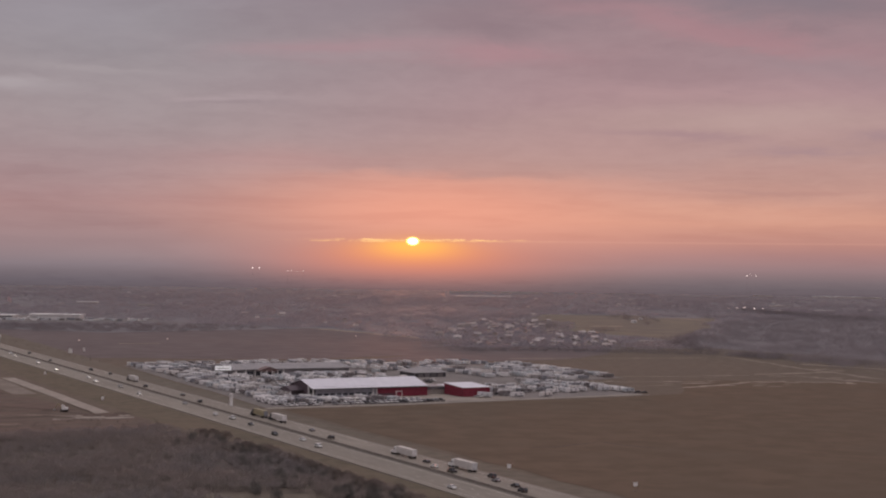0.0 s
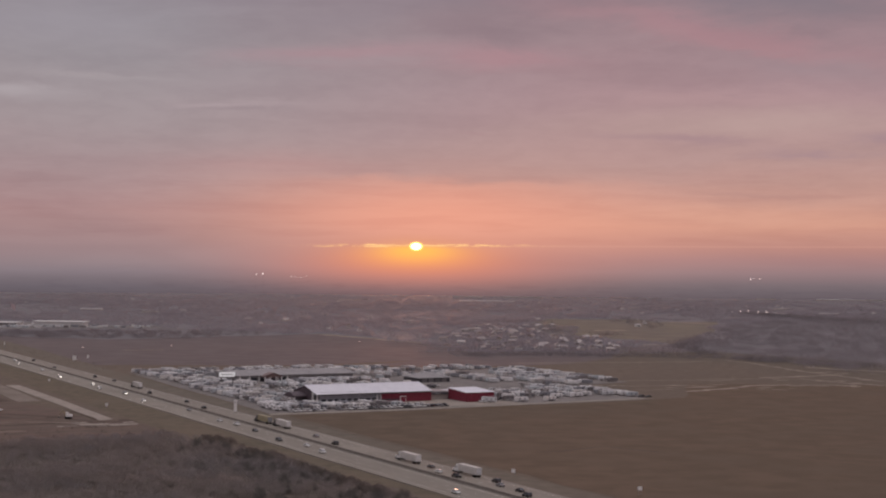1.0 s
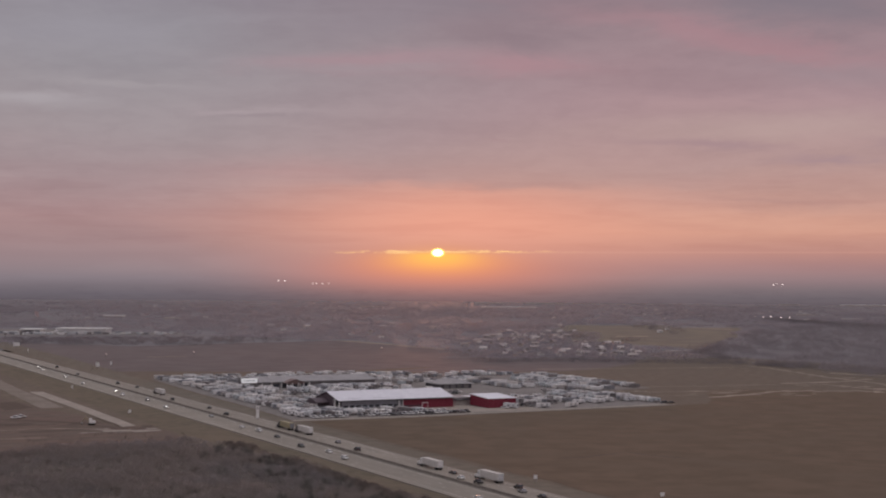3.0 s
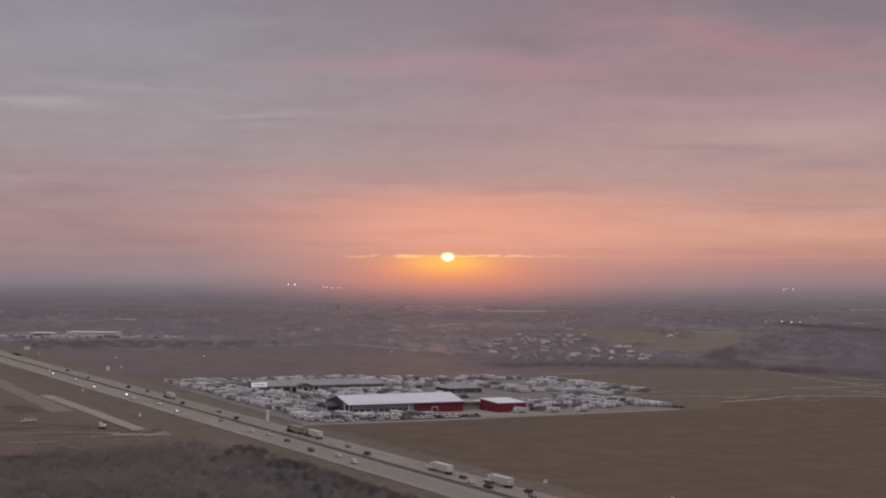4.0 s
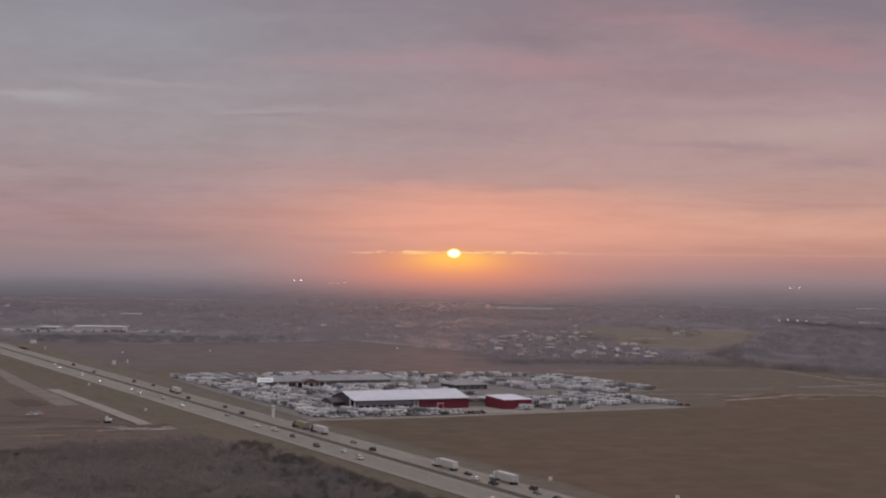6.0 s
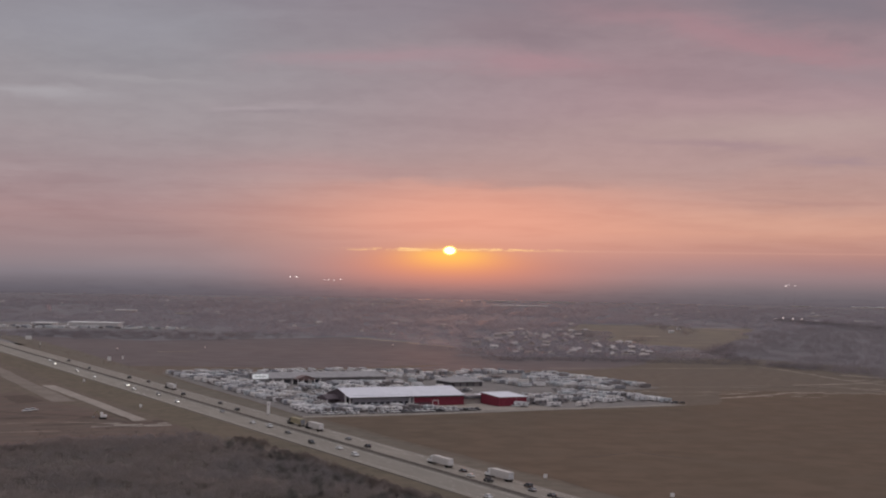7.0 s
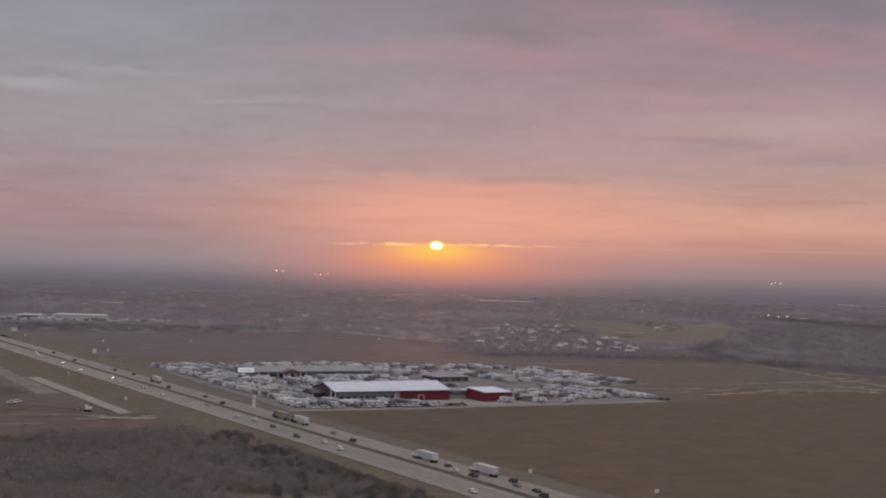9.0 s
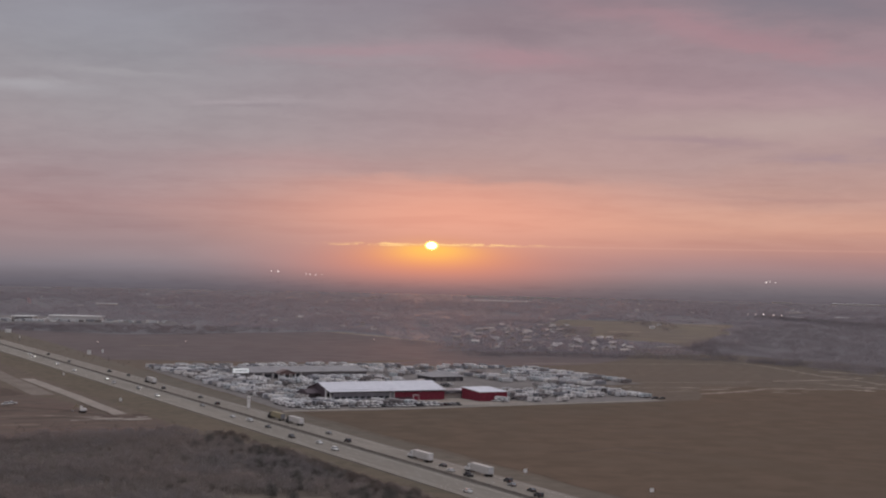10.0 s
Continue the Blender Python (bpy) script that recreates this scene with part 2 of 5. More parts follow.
    if forward:
        # backlit, it scatters light onwards
        on = k.add("ShaderNodeBsdfRefraction")
        on.inputs["Roughness"].default_value, on.inputs["IOR"].default_value = 0.6, 1.2
        k.put(on.inputs[0], (1, 1, 1, 1))
        both = k.add("ShaderNodeMixShader")
        both.inputs[0].default_value = forward
        k.put(both.inputs[1], out.inputs[0].links[0].from_socket)
        k.put(both.inputs[2], on.outputs[0])
        k.put(out.inputs[0], both.outputs[0])
    MATS[name] = m
    return m


material("dry_grass", (0.132, 0.103, 0.076), (0.102, 0.079, 0.059), 0.12, 0.95, big=(0.010, (0.110, 0.087, 0.066), 0.8), bump=0.1)
# the distant ground's base colour holds haze: paler and more lilac than soil
material("hazed_plain", (0.128, 0.117, 0.127), (0.114, 0.105, 0.114), 0.02, 0.68, big=(0.0025, (0.134, 0.120, 0.126), 0.8), spec=0.5)
material("red_brown_field", (0.118, 0.081, 0.054), (0.098, 0.070, 0.047), 0.05, 0.96, big=(0.013, (0.104, 0.075, 0.051), 0.9), spec=0.3)
material("ploughed_field", (0.106, 0.083, 0.083), (0.090, 0.071, 0.071), 0.05, 0.80, big=(0.006, (0.118, 0.090, 0.088), 0.7), stretch=(0.6, 1, 1))
material("pale_field", (0.172, 0.146, 0.106), (0.132, 0.112, 0.090), 0.02, 0.95, big=(0.008, (0.135, 0.114, 0.098), 0.9))
material("verge_grass", (0.118, 0.095, 0.063), (0.088, 0.072, 0.050), 0.15, 0.95, big=(0.02, (0.128, 0.100, 0.070), 0.7))
material("pale_dirt", (0.33, 0.27, 0.22), (0.24, 0.195, 0.155), 0.15, 0.95, big=(0.03, (0.16, 0.128, 0.098), 0.8))
material("highway_concrete", (0.264, 0.237, 0.202), (0.222, 0.200, 0.173), 0.30, 0.88, big=(0.02, (0.208, 0.188, 0.162), 0.7), stretch=(1, 0.12, 1), spec=0.3)
material("track_dust", (0.215, 0.182, 0.155), (0.170, 0.145, 0.122), 0.25, 0.95, big=(0.05, (0.15, 0.125, 0.10), 0.8))
material("new_concrete", (0.320, 0.282, 0.244), (0.265, 0.234, 0.203), 0.3, 0.9, big=(0.05, (0.242, 0.212, 0.182), 0.7))
material("lot_paving", (0.185, 0.168, 0.160), (0.145, 0.132, 0.126), 0.15, 0.9, big=(0.02, (0.225, 0.202, 0.190), 0.6))
material("barrier_concrete", (0.20, 0.178, 0.155), (0.15, 0.132, 0.118), 0.5, 0.9)
material("dark_asphalt", (0.085, 0.076, 0.068), (0.06, 0.055, 0.05), 0.4, 0.9)
material("road_paint", (0.62, 0.60, 0.55), (0.45, 0.43, 0.40), 1.2, 0.7)
material("twigs", (0.340, 0.294, 0.274), (0.285, 0.248, 0.232), 0.05, 0.95, big=(0.016, (0.282, 0.262, 0.262), 0.8), island=0.10, thin=0.35)
# next two: base colours lifted towards blue-grey, standing for haze over distant woods
material("hazed_twigs", (0.352, 0.332, 0.358), (0.318, 0.300, 0.324), 0.02, 0.95, thin=0.3, forward=0.018)
material("hazed_pine_twigs", (0.335, 0.308, 0.322), (0.285, 0.264, 0.278), 0.03, 0.95, island=0.05, thin=0.30)
material("belt_twigs", (0.240, 0.220, 0.232), (0.200, 0.184, 0.195), 0.03, 0.95, island=0.06, thin=0.25, forward=0.014)
material("works_soil", (0.126, 0.086, 0.068), (0.092, 0.066, 0.054), 0.10, 0.95, big=(0.03, (0.108, 0.084, 0.068), 0.8), stretch=(0.6, 1.3, 1))
material("cedar_leaf", (0.185, 0.174, 0.158), (0.135, 0.128, 0.120), 0.5, 0.9, island=0.3)
material("sign_beige", (0.40, 0.37, 0.34), (0.34, 0.31, 0.29), 0.6, 0.7)
material("edge_twigs", (0.245, 0.205, 0.182), (0.190, 0.163, 0.147), 0.2, 0.95, island=0.15, thin=0.3)
material("leaf_litter", (0.110, 0.086, 0.072), (0.080, 0.064, 0.055), 0.2, 0.95, big=(0.02, (0.095, 0.080, 0.064), 0.7))
material("bark", (0.120, 0.098, 0.084), (0.075, 0.062, 0.055), 1.5, 0.95)
material("brush", (0.175, 0.145, 0.122), (0.115, 0.096, 0.084), 0.4, 0.95, island=0.4)
TRAILER_PAINTS = [(0, (1, 1, 1)), (0.24, (0.80, 0.82, 0.84)), (0.44, (0.52, 0.50, 0.49)), (0.58, (0.92, 0.90, 0.87)), (0.70, (0.34, 0.35, 0.38)), (0.82, (0.62, 0.67, 0.70)), (0.90, (0.27, 0.25, 0.25))]
material("white_panel", (0.74, 0.73, 0.73), (0.62, 0.61, 0.61), 0.5, 0.75, spec=0.3, palette=TRAILER_PAINTS)
material("mixed_panel", (0.72, 0.71, 0.71), (0.60, 0.59, 0.59), 0.5, 0.75, island=1, spec=0.3, palette=TRAILER_PAINTS)
material("plum_panel", (0.090, 0.066, 0.080), (0.072, 0.054, 0.066), 0.6, 0.6)
material("verge_dust", (0.138, 0.117, 0.090), (0.110, 0.093, 0.072), 0.12, 0.95, big=(0.02, (0.122, 0.100, 0.076), 0.8))
material("rv_grey", (0.32, 0.31, 0.32), (0.25, 0.245, 0.25), 0.9, 0.5, vary=0.35)
material("white_metal_roof", (0.72, 0.72, 0.77), (0.64, 0.64, 0.69), 0.25, 0.8, big=(0.05, (0.66, 0.66, 0.71), 0.5), spec=0.3)
material("red_panel", (0.225, 0.028, 0.052), (0.180, 0.023, 0.042), 0.6, 0.65, big=(0.08, (0.19, 0.025, 0.045), 0.6))
material("dark_panel", (0.110, 0.105, 0.116), (0.085, 0.082, 0.090), 0.6, 0.6)
material("dark_glass", (0.075, 0.080, 0.095), (0.058, 0.062, 0.074), 0.5, 0.15, spec=0.6)
material("grey_roof", (0.285, 0.275, 0.282), (0.235, 0.226, 0.232), 0.25, 0.8, big=(0.05, (0.32, 0.305, 0.308), 0.6))
material("bay_grey", (0.46, 0.47, 0.52), (0.38, 0.39, 0.43), 0.4, 0.7)
material("shingle_roof", (0.38, 0.335, 0.335), (0.30, 0.265, 0.262), 0.8, 0.95, vary=0.45)
material("white_trim", (0.78, 0.77, 0.76), (0.66, 0.65, 0.64), 0.8, 0.5)
material("cream_wall", (0.62, 0.56, 0.52), (0.52, 0.47, 0.44), 0.6, 0.8, vary=0.4)
material("tyre", (0.022, 0.022, 0.023), (0.03, 0.03, 0.03), 4.0, 0.9)
material("steel", (0.34, 0.34, 0.34), (0.24, 0.24, 0.24), 2.0, 0.45, metal=0.6)
material("car_white", (0.74, 0.74, 0.73), (0.66, 0.66, 0.66), 1.0, 0.28, vary=0.1)
material("car_dark", (0.058, 0.058, 0.064), (0.045, 0.046, 0.050), 1.0, 0.42, vary=0.3)
material("car_silver", (0.36, 0.36, 0.37), (0.30, 0.30, 0.31), 1.0, 0.3, metal=0.4, vary=0.3)
material("trailer_yellow", (0.31, 0.275, 0.175), (0.25, 0.22, 0.145), 0.7, 0.75)
material("trailer_white", (0.54, 0.52, 0.50), (0.45, 0.43, 0.41), 0.7, 0.75)
material("headlight_on", (0.9, 0.88, 0.8), None, 1, 0.3, emit=(1.0, 0.93, 0.82), power=6.0)
material("headlight_off", (0.7, 0.7, 0.7), None, 1, 0.2)
material("tail_light", (0.30, 0.01, 0.01), None, 1, 0.3)
material("flood_lamp", (0.9, 0.85, 0.8), None, 1, 0.3, emit=(1.0, 0.82, 0.78), power=1.3)
material("work_lamp", (0.8, 0.7, 0.66), None, 1, 0.3, emit=(1.0, 0.72, 0.66), power=0.35)
material("led_board", (0.80, 0.80, 0.80), (0.74, 0.74, 0.75), 0.5, 0.4, emit=(0.95, 0.97, 1.0), power=0.28)
material("ditch_soil", (0.080, 0.056, 0.042), (0.070, 0.051, 0.039), 0.3, 0.95)
material("sign_white", (0.78, 0.77, 0.76), (0.70, 0.69, 0.68), 0.6, 0.85, spec=0.25)
material("porch_brown", (0.190, 0.128, 0.122), (0.150, 0.104, 0.100), 0.5, 0.7)
material("letter_grey", (0.42, 0.40, 0.41), None, 0.6, 0.5)

# ---- tools for building ----
TURN = 28.5                                             # the dealership and the highway stand turned by this much
GRID = Matrix.Rotation(radians(TURN), 4, "Z")


def grid(u, v, z=0.0, turn=0.0):
    """A pose at u across and v along the highway."""
    return GRID @ pose(u, v, z, 0, 0, turn)


def mesh_of(name, verts, faces, mat):
    me = bpy.data.meshes.new(name)
    me.from_pydata(verts, [], faces)
    me.materials.append(MATS[mat])
    me.update()
    return me


def part(name, bm, mat, parent, label="", m=None):
    """Link a bmesh, or a mesh to be shared, as one mesh under a thing or a part."""
    if isinstance(bm, bpy.types.Mesh):
        me = bm
    else:
        me = bpy.data.meshes.new(name)
        bm.to_mesh(me)
        bm.free()
        me.materials.append(MATS[mat])
    ob = new(name, me)
    ob.parent = parent
    if m is not None:
        ob.matrix_basis = m
    return tagged(ob, label)


def thing(name, label, category, m=None, group="", kind=""):
    ob = new(name)
    ob.empty_display_size = 0.5
    if m is not None:
        ob.matrix_basis = m
    return tagged(ob, label, category, group, kind)


def solid(name, bm, mat, label, category, m=None, group="", kind=""):
    """A thing of one mesh."""
    ob = part(name, bm, mat, None)
    if m is not None:
        ob.matrix_basis = m
    return tagged(ob, label, category, group, kind)


def box(size, at=(0, 0, 0), bevel=0.0, bm=None, turn=0.0):
    """A box whose base is centred on at."""
    bm = bm or bmesh.new()
    made = bmesh.ops.create_cube(bm, size=1.0)["verts"]
    m = pose(at[0], at[1], at[2] + size[2] / 2, 0, 0, turn) @ Matrix.Diagonal((*size, 1))
    bmesh.ops.transform(bm, matrix=m, verts=made)
    if bevel:
        edges = list({e for v in made for e in v.link_edges})
        bmesh.ops.bevel(bm, geom=edges, offset=bevel, segments=1, affect="EDGES")
    return bm


def tube(radius, height, at=(0, 0, 0), sides=10, top=None, bm=None, tilt=None):
    bm = bm or bmesh.new()
    made = bmesh.ops.create_cone(bm, cap_ends=True, segments=sides, radius1=radius, radius2=radius if top is None else top, depth=height)["verts"]
    m = Matrix.Translation(at) @ (tilt or Matrix.Identity(4)) @ Matrix.Translation((0, 0, height / 2))
    bmesh.ops.transform(bm, matrix=m, verts=made)
    return bm


def prism(profile, length, bm=None):
    """A profile in y and z, drawn out along x from 0 to length."""
    bm = bm or bmesh.new()
    a = [bm.verts.new((0, y, z)) for y, z in profile]
    b = [bm.verts.new((length, y, z)) for y, z in profile]
    n = len(profile)
    bm.faces.new(list(reversed(a)))
    bm.faces.new(b)
    for i in range(n):
        bm.faces.new((a[i], a[(i + 1) % n], b[(i + 1) % n], b[i]))
    bmesh.ops.recalc_face_normals(bm, faces=bm.faces)
    return bm


def side_prism(profile, width, bm=None):
    """A profile in x and z, drawn out along y, centred."""
    bm = bm or bmesh.new()
    a = [bm.verts.new((x, -width / 2, z)) for x, z in profile]
    b = [bm.verts.new((x, width / 2, z)) for x, z in profile]
    n = len(profile)
    bm.faces.new(a)
    bm.faces.new(list(reversed(b)))
    for i in range(n):
        bm.faces.new((b[i], b[(i + 1) % n], a[(i + 1) % n], a[i]))
    bmesh.ops.recalc_face_normals(bm, faces=bm.faces)
    return bm


def sheet(name, outline, z, mat, label, category, rough=4.0, step=25.0, gridded=True, seed=1):
    """A flat piece of ground with an uneven edge; outline in grid metres, or in the world's."""
    rnd = random.Random(seed)
    pts = []
    for (x0, y0), (x1, y1) in zip(outline, outline[1:] + outline[:1]):
        n = max(1, int(math.hypot(x1 - x0, y1 - y0) / step))
        for i in range(n):
            s = i / n
            j = 0 if i == 0 else rough
            pts.append((x0 + (x1 - x0) * s + rnd.uniform(-j, j), y0 + (y1 - y0) * s + rnd.uniform(-j, j)))
    bm = bmesh.new()
    top = [bm.verts.new((x, y, z)) for x, y in pts]
    face = bm.faces.new(top)
    if face.normal.z < 0:
        face.normal_flip()
    bmesh.ops.triangulate(bm, faces=[face])
    bm.normal_update()
    for f in bm.faces:
        if f.normal.z < 0:
            f.normal_flip()
    return solid(name, bm, mat, label, category, GRID if gridded else None, kind="structure")


# ---- ground ----
def make_ground():
    radii = [0, 150, 400, 700, 1100, 1600, 2200, 2800, 3400, 4000, 4500, 4950]
    seg = 144
    verts, faces = [(0, 0, 0)], []
    for r in radii[1:]:
        for i in range(seg):
            a = 2 * math.pi * i / seg
            verts.append((r * math.sin(a), r * math.cos(a), 0.0))
    for i in range(seg):
        faces.append((0, 1 + (i + 1) % seg, 1 + i))
    for j in range(len(radii) - 2):
        for i in range(seg):
            a, b = 1 + j * seg + i, 1 + j * seg + (i + 1) % seg
            faces.append((a, b, b + seg, a + seg))
    me = mesh_of("ground", verts, faces, "hazed_plain")
    bm = bmesh.new()
    bm.from_mesh(me)
    bmesh.ops.recalc_face_normals(bm, faces=bm.faces)
    for f in bm.faces:
        if f.normal.z < 0:
            f.normal_flip()
    bm.to_mesh(me)
    bm.free()
    tagged(new("ground", me), "flat winter plain, greyed by haze in its colour, reaching to the hazy horizon", "ground", kind="structure")


make_ground()
sheet("grassland", [(-400, 200), (900, -100), (1050, 900), (1000, 1350), (781, 1397), (340, 1600), (240, 1700), (-100, 1300)], 0.05, "dry_grass",
      "dry olive-brown winter grassland along the highway", "grass", 8, 60, seed=2)
sheet("field_right", [(318, 250), (640, 60), (1100, 500), (900, 800), (700, 900), (620, 800), (560, 792), (480, 795), (400, 790), (326, 794)], 0.12, "red_brown_field",
      "wide red-brown stubble field beside the highway", "field", 2.5, 30, seed=3)
sheet("field_behind", [(-560, 1800), (-396, 1722), (-165, 1925), (-30, 1700), (-8, 1400), (-120, 1300), (-307, 1275), (-480, 1580)], 0.10, "ploughed_field",
      "dark ploughed field behind the trailer lot", "field", 5, 40, gridded=False, seed=4)
sheet("scrub_ground", [(-20, 1398), (-70, 1296), (0, 1298), (50, 1318), (110, 1352), (165, 1450), (190, 1560), (150, 1660), (40, 1690), (-34, 1712)], 0.13, "ploughed_field",
      "dull plum-brown scrub ground between lot and suburb", "ground", 6, 30, gridded=False, seed=14)
sheet("field_pale", [(128, 1905), (126, 2216), (150, 2480), (178, 2616), (360, 2640), (355, 2515), (340, 2280), (292, 2050), (262, 1850)], 0.10, "pale_field",
      "pale yellowish hay field among the houses", "field", 8, 50, gridded=False, seed=5)
sheet("field_pale_beyond", [(236, 1850), (268, 2050), (318, 2280), (336, 2515), (475, 2560), (440, 2400), (394, 2160), (300, 1850), (272, 1745)], 0.14, "pale_field",
      "pale yellowish pasture beside the leafless woods", "field", 8, 50, gridded=False, seed=15)
sheet("verge_near", [(240, 200), (264, 200), (265, 800), (285, 1400), (300, 2200), (262, 2200), (244, 1400), (238, 800)], 0.11, "verge_grass",
      "mown olive-brown grass verge beside the highway", "verge", 0.6, 30, seed=6)
sheet("verge_far", [(303, 200), (318, 200), (319, 800), (335, 1180), (352, 1500), (365, 2200), (335, 2200), (318, 1500), (305, 800)], 0.14, "verge_dust",
      "grey-brown grass verge between highway and trailer lot", "verge", 0.8, 30, seed=7)
sheet("trailer_lot", [(320, 803), (592, 803), (603, 850), (606, 918), (668, 932), (672, 1105), (600, 1140), (500, 1168), (430, 1172), (342, 1168), (334, 1050), (326, 890)], 0.16,
      "lot_paving", "grey paved sales lot of the trailer dealership", "lot", 0.8, 30, seed=8)
sheet("lot_edge_strip", [(317, 797), (400, 793), (485, 797), (588, 801), (597, 803), (586, 808), (485, 804), (400, 800), (322, 805)], 0.22, "new_concrete",
      "pale concrete drive along the lot's front edge", "drive", 0.3, 20, seed=9)
sheet("forecourt", [(428, 806), (495, 806), (492, 826), (463, 827), (462, 862), (456, 862), (456, 856), (426, 856)], 0.21, "new_concrete",
      "pale concrete forecourt before the red building", "forecourt", 0.3, 20, seed=10)

# ---- the highway ----
def mid(v):
    """The highway's middle line, across the grid."""
    return 285.0 + 0.009 * (v - 460.0)


def ribbon(name, off0, off1, v0, v1, z, mat, label, category, depth=0.0, step=60.0):
    """A strip along the highway between two offsets from its middle."""
    bm = bmesh.new()
    n = max(1, int((v1 - v0) / step))
    rows = []
    for i in range(n + 1):
        v = v0 + (v1 - v0) * i / n
        c = mid(v)
        row = [bm.verts.new((c + off0, v, z)), bm.verts.new((c + off1, v, z))]
        if depth:
            row = [bm.verts.new((c + off0, v, z - depth)), *row, bm.verts.new((c + off1, v, z - depth))]
        rows.append(row)
    for a, b in zip(rows, rows[1:]):
        for j in range(len(a) - 1):
            bm.faces.new((a[j], a[j + 1], b[j + 1], b[j]))
    return solid(name, bm, mat, label, category, GRID, kind="structure")


ribbon("road_near", -20.5, -1.0, 100, 2600, 0.45, "highway_concrete", "worn tan concrete carriageway of the highway", "road", 0.4)
ribbon("road_far", 1.0, 19.0, 100, 2600, 0.45, "highway_concrete", "worn tan concrete carriageway of the highway", "road", 0.4)
ribbon("median", -1.0, 1.0, 100, 2600, 0.43, "dark_asphalt", "dark strip under the median barrier", "median", 0.4)


def make_barrier():
    whole = thing("median_barrier", "long dark concrete barrier down the highway's median", "barrier", GRID)
    profile = [(-0.4, 0), (-0.4, 0.08), (-0.2, 0.33), (-0.12, 1.07), (0.12, 1.07), (0.2, 0.33), (0.4, 0.08), (0.4, 0)]
    bm = prism(profile, 11.96)
    bmesh.ops.transform(bm, matrix=Matrix.Rotation(radians(90), 4, "Z"), verts=bm.verts)
    shared = bpy.data.meshes.new("segment")
    bm.to_mesh(shared)
    bm.free()
    shared.materials.append(MATS["barrier_concrete"])
    for i in range(140):
        v = 380 + i * 12
        part("segment", shared, "", whole, m=pose(mid(v), v, 0.43))


make_barrier()


def make_marks():
    verts, faces = [], []

    def bar(u0, u1, v0, v1):
        n = len(verts)
        verts.extend([(mid(v0) + u0, v0, 0.462), (mid(v0) + u1, v0, 0.462), (mid(v1) + u1, v1, 0.462), (mid(v1) + u0, v1, 0.462)])
        faces.append((n, n + 1, n + 2, n + 3))
    for off in (-17.4, -3.4, 3.4, 16.0):
        for i in range(60):
            bar(off - 0.09, off + 0.09, 300 + i * 30, 329.5 + i * 30)
    for off in (-12.8, -8.2, 7.6, 11.8):
        for i in range(140):
            bar(off - 0.08, off + 0.08, 300 + i * 12.2, 303.2 + i * 12.2)
    ob = new("lane_markings", mesh_of("lane_markings", verts, faces, "road_paint"))
    ob.matrix_basis = GRID
    tagged(ob, "worn white lane lines and dashes on the highway", "road marking", kind="stuff")


make_marks()
# the unfinished side road across the verge
sheet("side_road", [(220, 805), (229, 809), (232, 940), (233, 1066), (224, 1070), (223, 940)], 0.20, "new_concrete", "pale new concrete side road ending in dirt", "road", 0.3, 30, seed=11)
sheet("side_track", [(204, 936), (219, 938), (222, 1040), (226, 1150), (234, 1300), (226, 1300), (213, 1154), (208, 1040)], 0.16, "track_dust", "dusty grey track beside the new side road", "track", 0.8, 20, seed=12)
sheet("works_dirt", [(90, 680), (170, 700), (206, 706), (230, 716), (238, 760), (234, 803), (216, 812), (214, 880), (196, 1020), (180, 1000), (150, 880), (110, 760)], 0.13, "works_soil", "churned red-brown dirt of the road works", "dirt", 2.5, 12, seed=13)
for i, (u, v, w, d) in enumerate([(212, 786, 20, 9), (226, 780, 15, 7), (206, 797, 10, 4), (232, 790, 9, 6), (218, 776, 20, 3), (196, 782, 12, 3)]):
    sheet("rubble_patch", [(u - w / 2, v - d / 2), (u + w / 2, v - d / 3), (u + w / 2.3, v + d / 2), (u - w / 2.6, v + d / 2.2)], 0.24 + 0.01 * i, "new_concrete", "pale patch of crushed rubble on the dirt", "rubble", 1.6, 1.8, seed=20 + i)
for i, (u, v, w, d) in enumerate([(222, 797, 26, 4), (180, 800, 40, 7), (206, 832, 22, 5), (160, 842, 40, 8), (190, 960, 20, 60), (234, 800, 8, 16)]):
    sheet("churned_soil", [(u - w / 2, v - d / 2), (u + w / 2, v - d / 3), (u + w / 2.3, v + d / 2), (u - w / 2.6, v + d / 2.2)], 0.17 + 0.01 * i, "ditch_soil", "dark churned soil of the road works", "dirt", 1.4, 4, seed=90 + i)
for i, pts in enumerate([
                         [(325, 1330), (392, 1268), (400, 1276), (330, 1342)], [(255, 1190), (330, 1232), (330, 1240), (254, 1198)],
                         [(-172, 1905), (-120, 1838), (-30, 1704), (-24, 1712), (-108, 1846), (-150, 1912)], [(224, 1688), (268, 1698), (268, 1718), (222, 1706)],
                         [(-330, 1500), (-290, 1508), (-290, 1516), (-330, 1507)], [(380, 2490), (440, 2440), (440, 2480), (384, 2530)], [(215, 2120), (262, 2130), (262, 2150), (214, 2138)]]):
    sheet("dirt_track", pts, 0.20 + 0.01 * i, "pale_dirt", "pale bare dirt streak across the field", "track", 1.3, 7, gridded=False, seed=40 + i)



